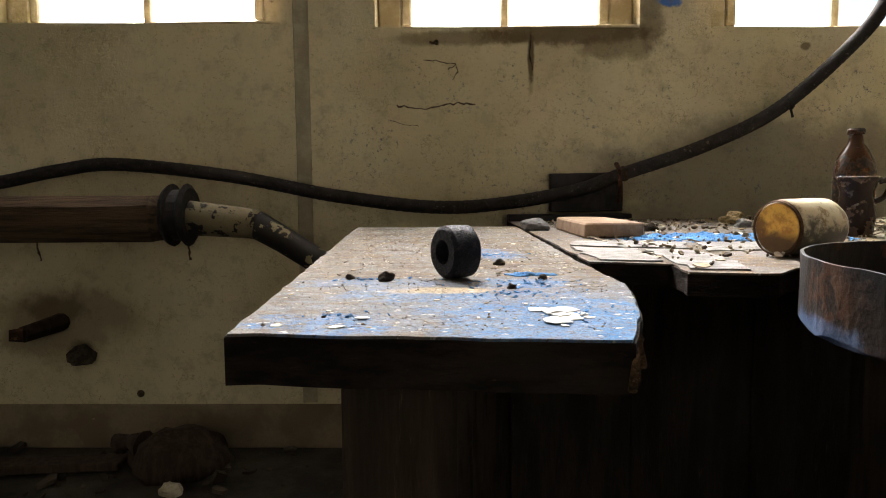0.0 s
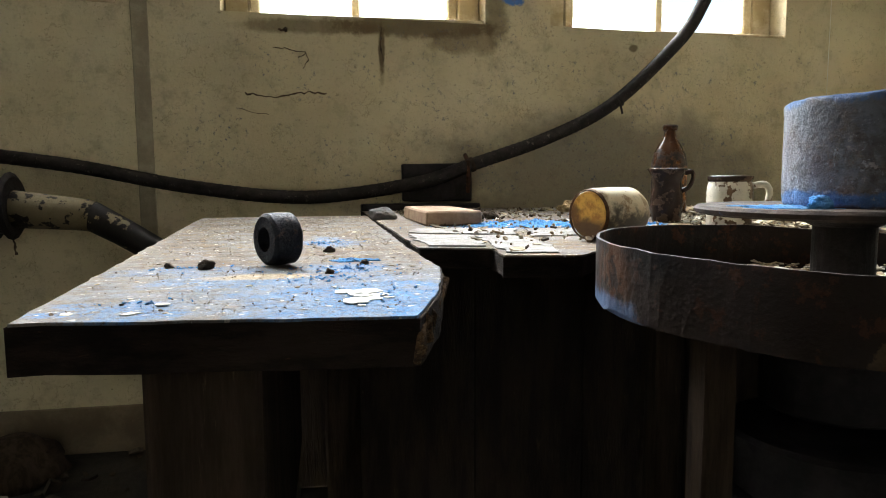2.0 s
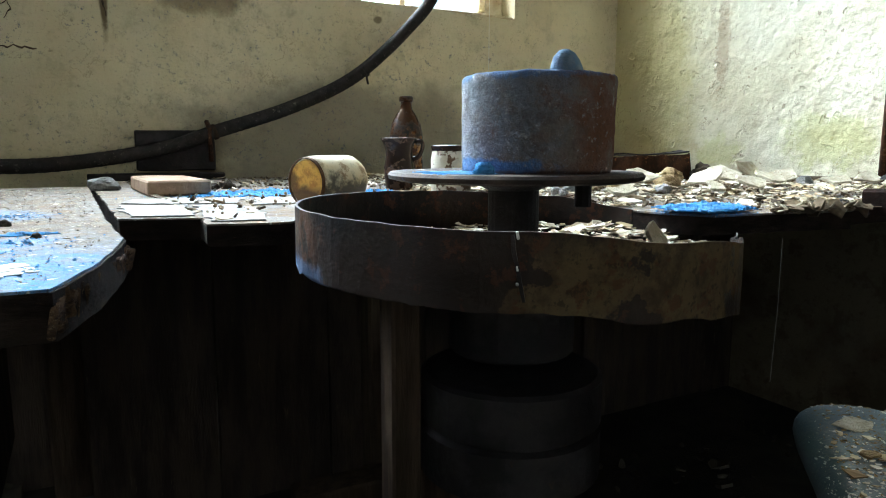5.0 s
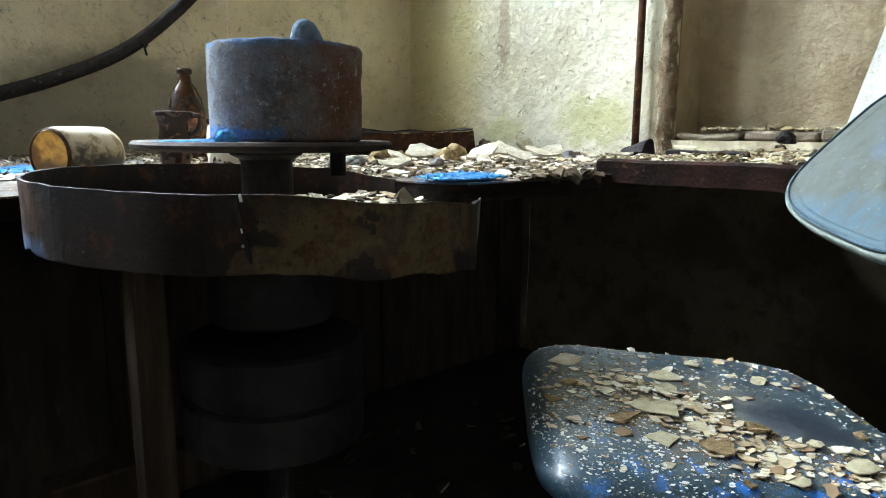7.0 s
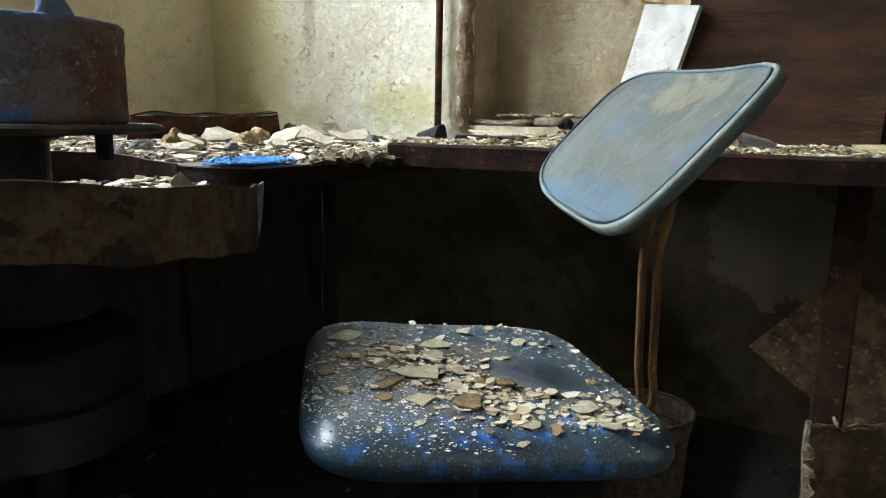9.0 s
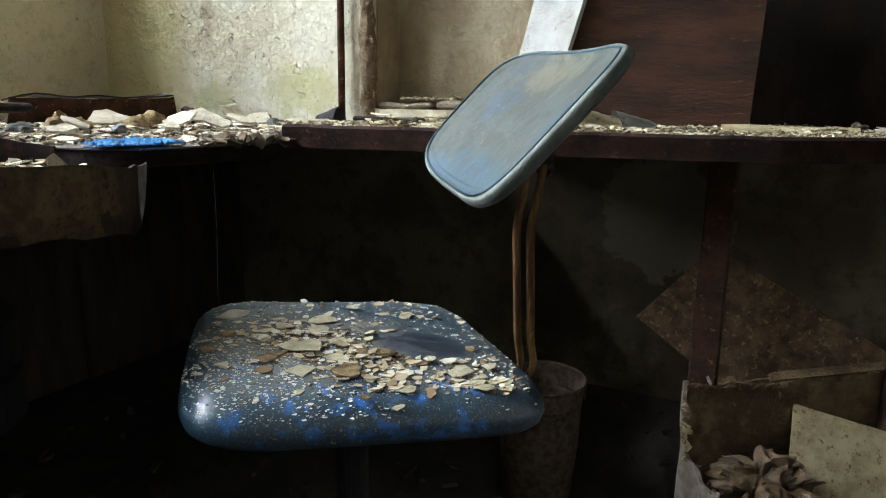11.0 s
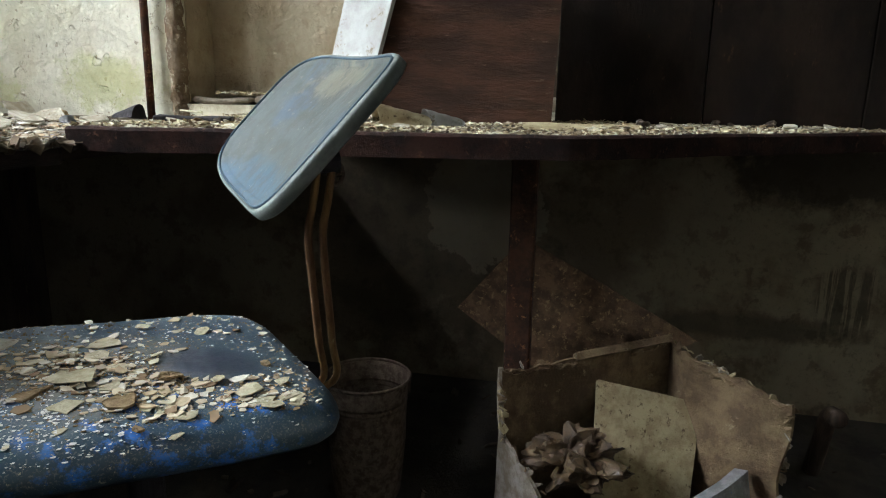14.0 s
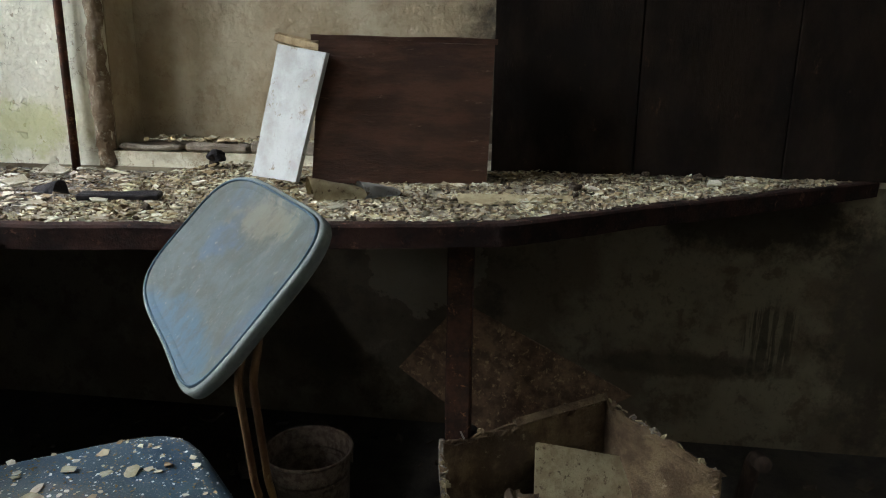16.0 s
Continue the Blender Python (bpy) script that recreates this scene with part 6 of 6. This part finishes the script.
for i, (x, y, r) in enumerate(((0.316, 0.802, 0.016), (0.334, 0.795, 0.020), (0.348, 0.782, 0.014), (0.322, 0.748, 0.018), (0.338, 0.760, 0.014), (0.33, 0.775, 0.012), (0.355, 0.765, 0.006), (0.156, 0.761, 0.007), (0.138, 0.726, 0.010), (0.305, 0.83, 0.005), (0.328, 0.727, 0.005))):
    single("white_flake", shard(r, i + 70, 0.0008), MAT_FLAKE_WHITE, pose(x, y, TOP + 0.0004 + 0.0009 * (i % 2), 0, 0, i * 53), "loose white flake of paint on the blue-dusted workbench", "flake", "white flakes on the workbench")
BACK = [(0.56, 1.05), (0.66, 1.22), (0.95, 1.24), (1.25, 1.05), (1.32, 0.87), (1.62, 0.84), (2.6, 0.86), (2.6, 2.5), (0.5, 2.5)]
litter("rubble_on_bench", strewn(BACK, 6500, lambda x, y: TOP + 0.012 * max(0.0, noise.noise((x * 5, y * 5, 0)) + 0.4) * (1 if x > 1.2 else 0.3), 5, lambda x, y: 0.10 if x < 1.15 else 1.0), 0.0100, 0.0013, 0.16, MAT_RUBBLE, "plaster chips and rubble on the bench", "litter", 7)
litter("crumbs_on_bench", strewn(BACK, 4200, TOP + 0.002, 6, lambda x, y: 0.35 if x < 1.15 else 1.0, 0.6), 0.0065, 0.0045, 0.6, MAT_DIRT, "brown crumbs on the bench", "litter", 8)
litter("broken_edge_chips", strewn([(1.42, 0.815), (1.64, 0.775), (1.66, 0.83), (1.45, 0.86)], 240, lambda x, y: TOP + 0.002 + 0.010 * abs(noise.noise((x * 30, y * 30, 6))), 15), 0.0095, 0.0018, 0.45, MAT_DIRT, "charred chips and splinters over the broken bench edge", "litter", 15)
RIGHT_IN = [(1.645, 0.83), (1.70, 0.48), (1.765, 0.17), (1.84, -0.14), (2.06, -0.41), (2.26, -0.68), (2.6, -1.12), (2.62, 0.84)]
litter("chips_on_side_bench", strewn(RIGHT_IN, 11000, lambda x, y: RTOP - 0.003 + 0.012 * max(0.0, noise.noise((x * 7, y * 7, 2)) + 0.3), 9, lambda x, y: 0.25 + max(0.0, noise.noise((x * 9, y * 9, 5)) + 0.35)), 0.0056, 0.0011, 0.3, MAT_FLAKES, "thick litter of paint flakes and plaster on the side bench", "litter", 9)
litter("crumbs_on_side_bench", strewn(RIGHT_IN, 4500, RTOP - 0.003, 10, None, 0.6), 0.0065, 0.0045, 0.6, MAT_DIRT, "brown crumbs on the side bench", "litter", 10)
litter("litter_in_pan", strewn(ellipse(WHEEL.x, WHEEL.y, 0.27, 0.27, 24), 1800, lambda x, y: 0.796 + 0.016 * abs(noise.noise((x * 9, y * 9, 4))) + 0.04 * max(0.0, x - WHEEL.x), 11), 0.0085, 0.0014, 0.18, MAT_RUBBLE, "plaster chips in the splash pan", "litter", 11)
litter("ledge_litter", strewn([(2.66, 1.1), (2.66, 0.0), (2.80, 0.0), (2.80, 1.1)], 900, lambda x, y: 0.936 + 0.012 * noise.noise((x * 9, y * 9, 1)), 12), 0.009, 0.002, 0.3, MAT_FLAKES, "paint flakes on the brick ledge", "litter", 12)


def seat_reach(x, y):
    p = inv @ Vector((x, y, 0))
    return (abs(2 * p.x / SEAT_W) ** SEAT_CORNER + abs(2 * p.y / SEAT_D) ** SEAT_CORNER) ** (1 / SEAT_CORNER)


def seat_height(x, y):
    p = inv @ Vector((x, y, 0))
    lift = np.interp(seat_reach(x, y), [k for k, _ in SEAT_PROFILE], [z for _, z in SEAT_PROFILE])
    return SEAT_Z + SEAT_H + float(lift) + seat_tilt(p.x, p.y) + 0.002 * noise.noise((p.x * 14, p.y * 14, 1))


def on_seat(points):
    return [tuple((CHAIR @ Vector((x, y, 0)))[:2]) for x, y in points]


inner = on_seat([(-0.20, -0.18), (0.20, -0.18), (0.20, 0.18), (-0.20, 0.18)])


def bare_patch(x, y):
    return math.hypot((x - 1.185) / 0.055, (y - 0.245) / 0.062) < 1


def heaped(x, y):
    if seat_reach(x, y) > 0.93 or bare_patch(x, y):
        return 0
    ridge = math.exp(-(((x - 1.11) / 0.065) ** 2 + ((y - 0.37) / 0.085) ** 2))
    lip = math.exp(-(((x - 1.09) / 0.05) ** 2 + ((y - 0.24) / 0.06) ** 2))
    tail = math.exp(-(((x - 1.13) / 0.045) ** 2 + ((y - 0.14) / 0.04) ** 2))
    return 0.05 + 0.9 * ridge + 1.0 * lip + 0.8 * tail


litter("flakes_on_seat", strewn(inner, 620, lambda x, y: seat_height(x, y) + 0.003 * math.exp(-(((x - 1.11) / 0.05) ** 2 + ((y - 0.36) / 0.07) ** 2)), 21, heaped), 0.0050, 0.0007, 0.12, MAT_SEAT_FLAKES, "cream and ochre paint flakes lying on the chair seat", "flakes", 21)
litter("crumbs_on_seat", strewn(inner, 3800, lambda x, y: seat_height(x, y) - 0.0005, 22, lambda x, y: 0.12 + 0.9 * heaped(x, y) if seat_reach(x, y) < 0.95 and not bare_patch(x, y) else 0.0, 0.45), 0.0030, 0.0012, 0.4, MAT_OCHRE, "fine ochre crumbs on the chair seat", "litter", 22)
litter("specks_on_seat", strewn(on_seat([(-0.22, -0.2), (0.22, -0.2), (0.22, 0.2), (-0.22, 0.2)]), 2000, lambda x, y: seat_height(x, y) - 0.0002, 23, lambda x, y: (0.08 + 0.25 * max(0.0, noise.noise((x * 22, y * 22, 4))) + 0.9 * min(1.0, max(0.0, 1.12 - x) / 0.16)) if seat_reach(x, y) < 0.985 and not bare_patch(x, y) else 0.0, 0.5), 0.0030, 0.0006, 0.10, MAT_FLAKE_WHITE, "white paint specks stuck all over the chair seat", "litter", 23)
HEAP_FLAKES = [(1.147, 0.504, 0.028, 2), (1.245, 0.456, 0.008, 0), (1.276, 0.406, 0.012, 0), (1.28, 0.355, 0.013, 0), (1.289, 0.323, 0.015, 0), (1.152, 0.439, 0.009, 2), (1.143, 0.408, 0.02, 0), (1.197, 0.396, 0.024, 0), (1.149, 0.369, 0.017, 0), (1.082, 0.347, 0.029, 0), (1.125, 0.327, 0.016, 0), (1.104, 0.419, 0.008, 0), (1.126, 0.299, 0.011, 0), (1.076, 0.296, 0.014, 0), (1.076, 0.45, 0.012, 1), (1.031, 0.351, 0.022, 1), (1.05, 0.262, 0.027, 1), (1.12, 0.257, 0.021, 1), (1.1, 0.221, 0.014, 1), (1.021, 0.306, 0.019, 0), (1.134, 0.205, 0.012, 0), (1.052, 0.234, 0.011, 0), (1.053, 0.191, 0.013, 0)]
EDGE_FLAKES = [(1.124, 0.161, 0.016, 0), (1.141, 0.126, 0.019, 0), (1.113, 0.142, 0.013, 0), (1.105, 0.127, 0.014, 0), (1.128, 0.11, 0.012, 0), (1.209, 0.189, 0.01, 1), (1.164, 0.143, 0.01, 0), (0.984, 0.275, 0.008, 0), (1.028, 0.187, 0.008, 0), (1.014, 0.214, 0.008, 1)]
for i, (x, y, r, tone) in enumerate(HEAP_FLAKES + EDGE_FLAKES):
    crust = tone == 1
    over = 0.004 if i == 9 else 0.0015 * (i % 3)
    flake = shard(r * (0.85 if crust else 1.1), i + 40, 0.0009 + 0.0012 * crust, 0.35 if crust else 0.06)
    roughen(flake, 0.003 if crust else 0.0022, 90 if crust else 45, i)
    single("paint_flake", flake, (MAT_CREAM, MAT_OCHRE, MAT_SLAB)[tone], pose(x, y, seat_height(x, y) + over, 3 - i % 4 * 2, 2 - i % 3 * 2, i * 47), ("large cream flake of old paint on the chair seat", "large ochre crust of old paint on the chair seat", "pale grey flake of old paint on the chair seat")[tone], "flake", "large flakes on the seat")
litter("floor_litter", strewn([(1.3, 1.6), (2.6, 1.6), (2.6, -1.9), (1.3, -1.9)], 420, 0.001, 31), 0.016, 0.006, 0.4, MAT_FLOOR_DIRT, "brown litter on the floor under the bench", "litter", 31)
litter("floor_litter", strewn([(-2.2, 2.55), (0.2, 2.55), (0.2, 1.3), (-2.2, 1.3)], 260, 0.001, 32), 0.022, 0.008, 0.4, MAT_FLOOR_DIRT, "brown litter on the floor along the wall", "litter", 32)
single("floor_plank", block(0.7, 0.09, 0.03, 0.005, (0, 0, 0), 3, 0.005), MAT_LEG, pose(-1.25, 2.33, 0.02, 0, 0, 6), "dark plank lying on the floor by the wall", "plank")
b = rock(0.17, 7.0, 0.55, 0.3)
sack = thing("sack", lay(b, -0.72, 2.40, 0.0), "slumped brown sack on the floor by the wall", "sack")
part("body", b, MAT_LEG, sack, "", True)
part("neck", tube([(-0.13, 0.0, 0.03), (-0.19, 0.02, 0.035), (-0.23, 0.03, 0.02)], [0.05, 0.022, 0.04], 10, 0, True, 4), MAT_LEG, sack, "gathered neck of the sack")
b = rock(0.035, 17.0, 0.7, 0.3)
single("stone", b, MAT_SLAB, lay(b, -0.67, 2.2, 0.0), "pale stone on the floor", "stone")

# cobweb threads
for points in ([(0.863, 0.839, 1.037), (0.864, 0.840, 1.6), (0.863, 0.842, CEIL)], [(1.449, 0.827, 0.792), (1.449, 0.826, 0.674), (1.438, 0.822, 0.539)]):
    single("cobweb_thread", tube(points, 0.0003, 5), MAT_FLAKE_WHITE, Matrix(), "thin dusty cobweb thread hanging straight down", "cobweb", "cobweb threads")
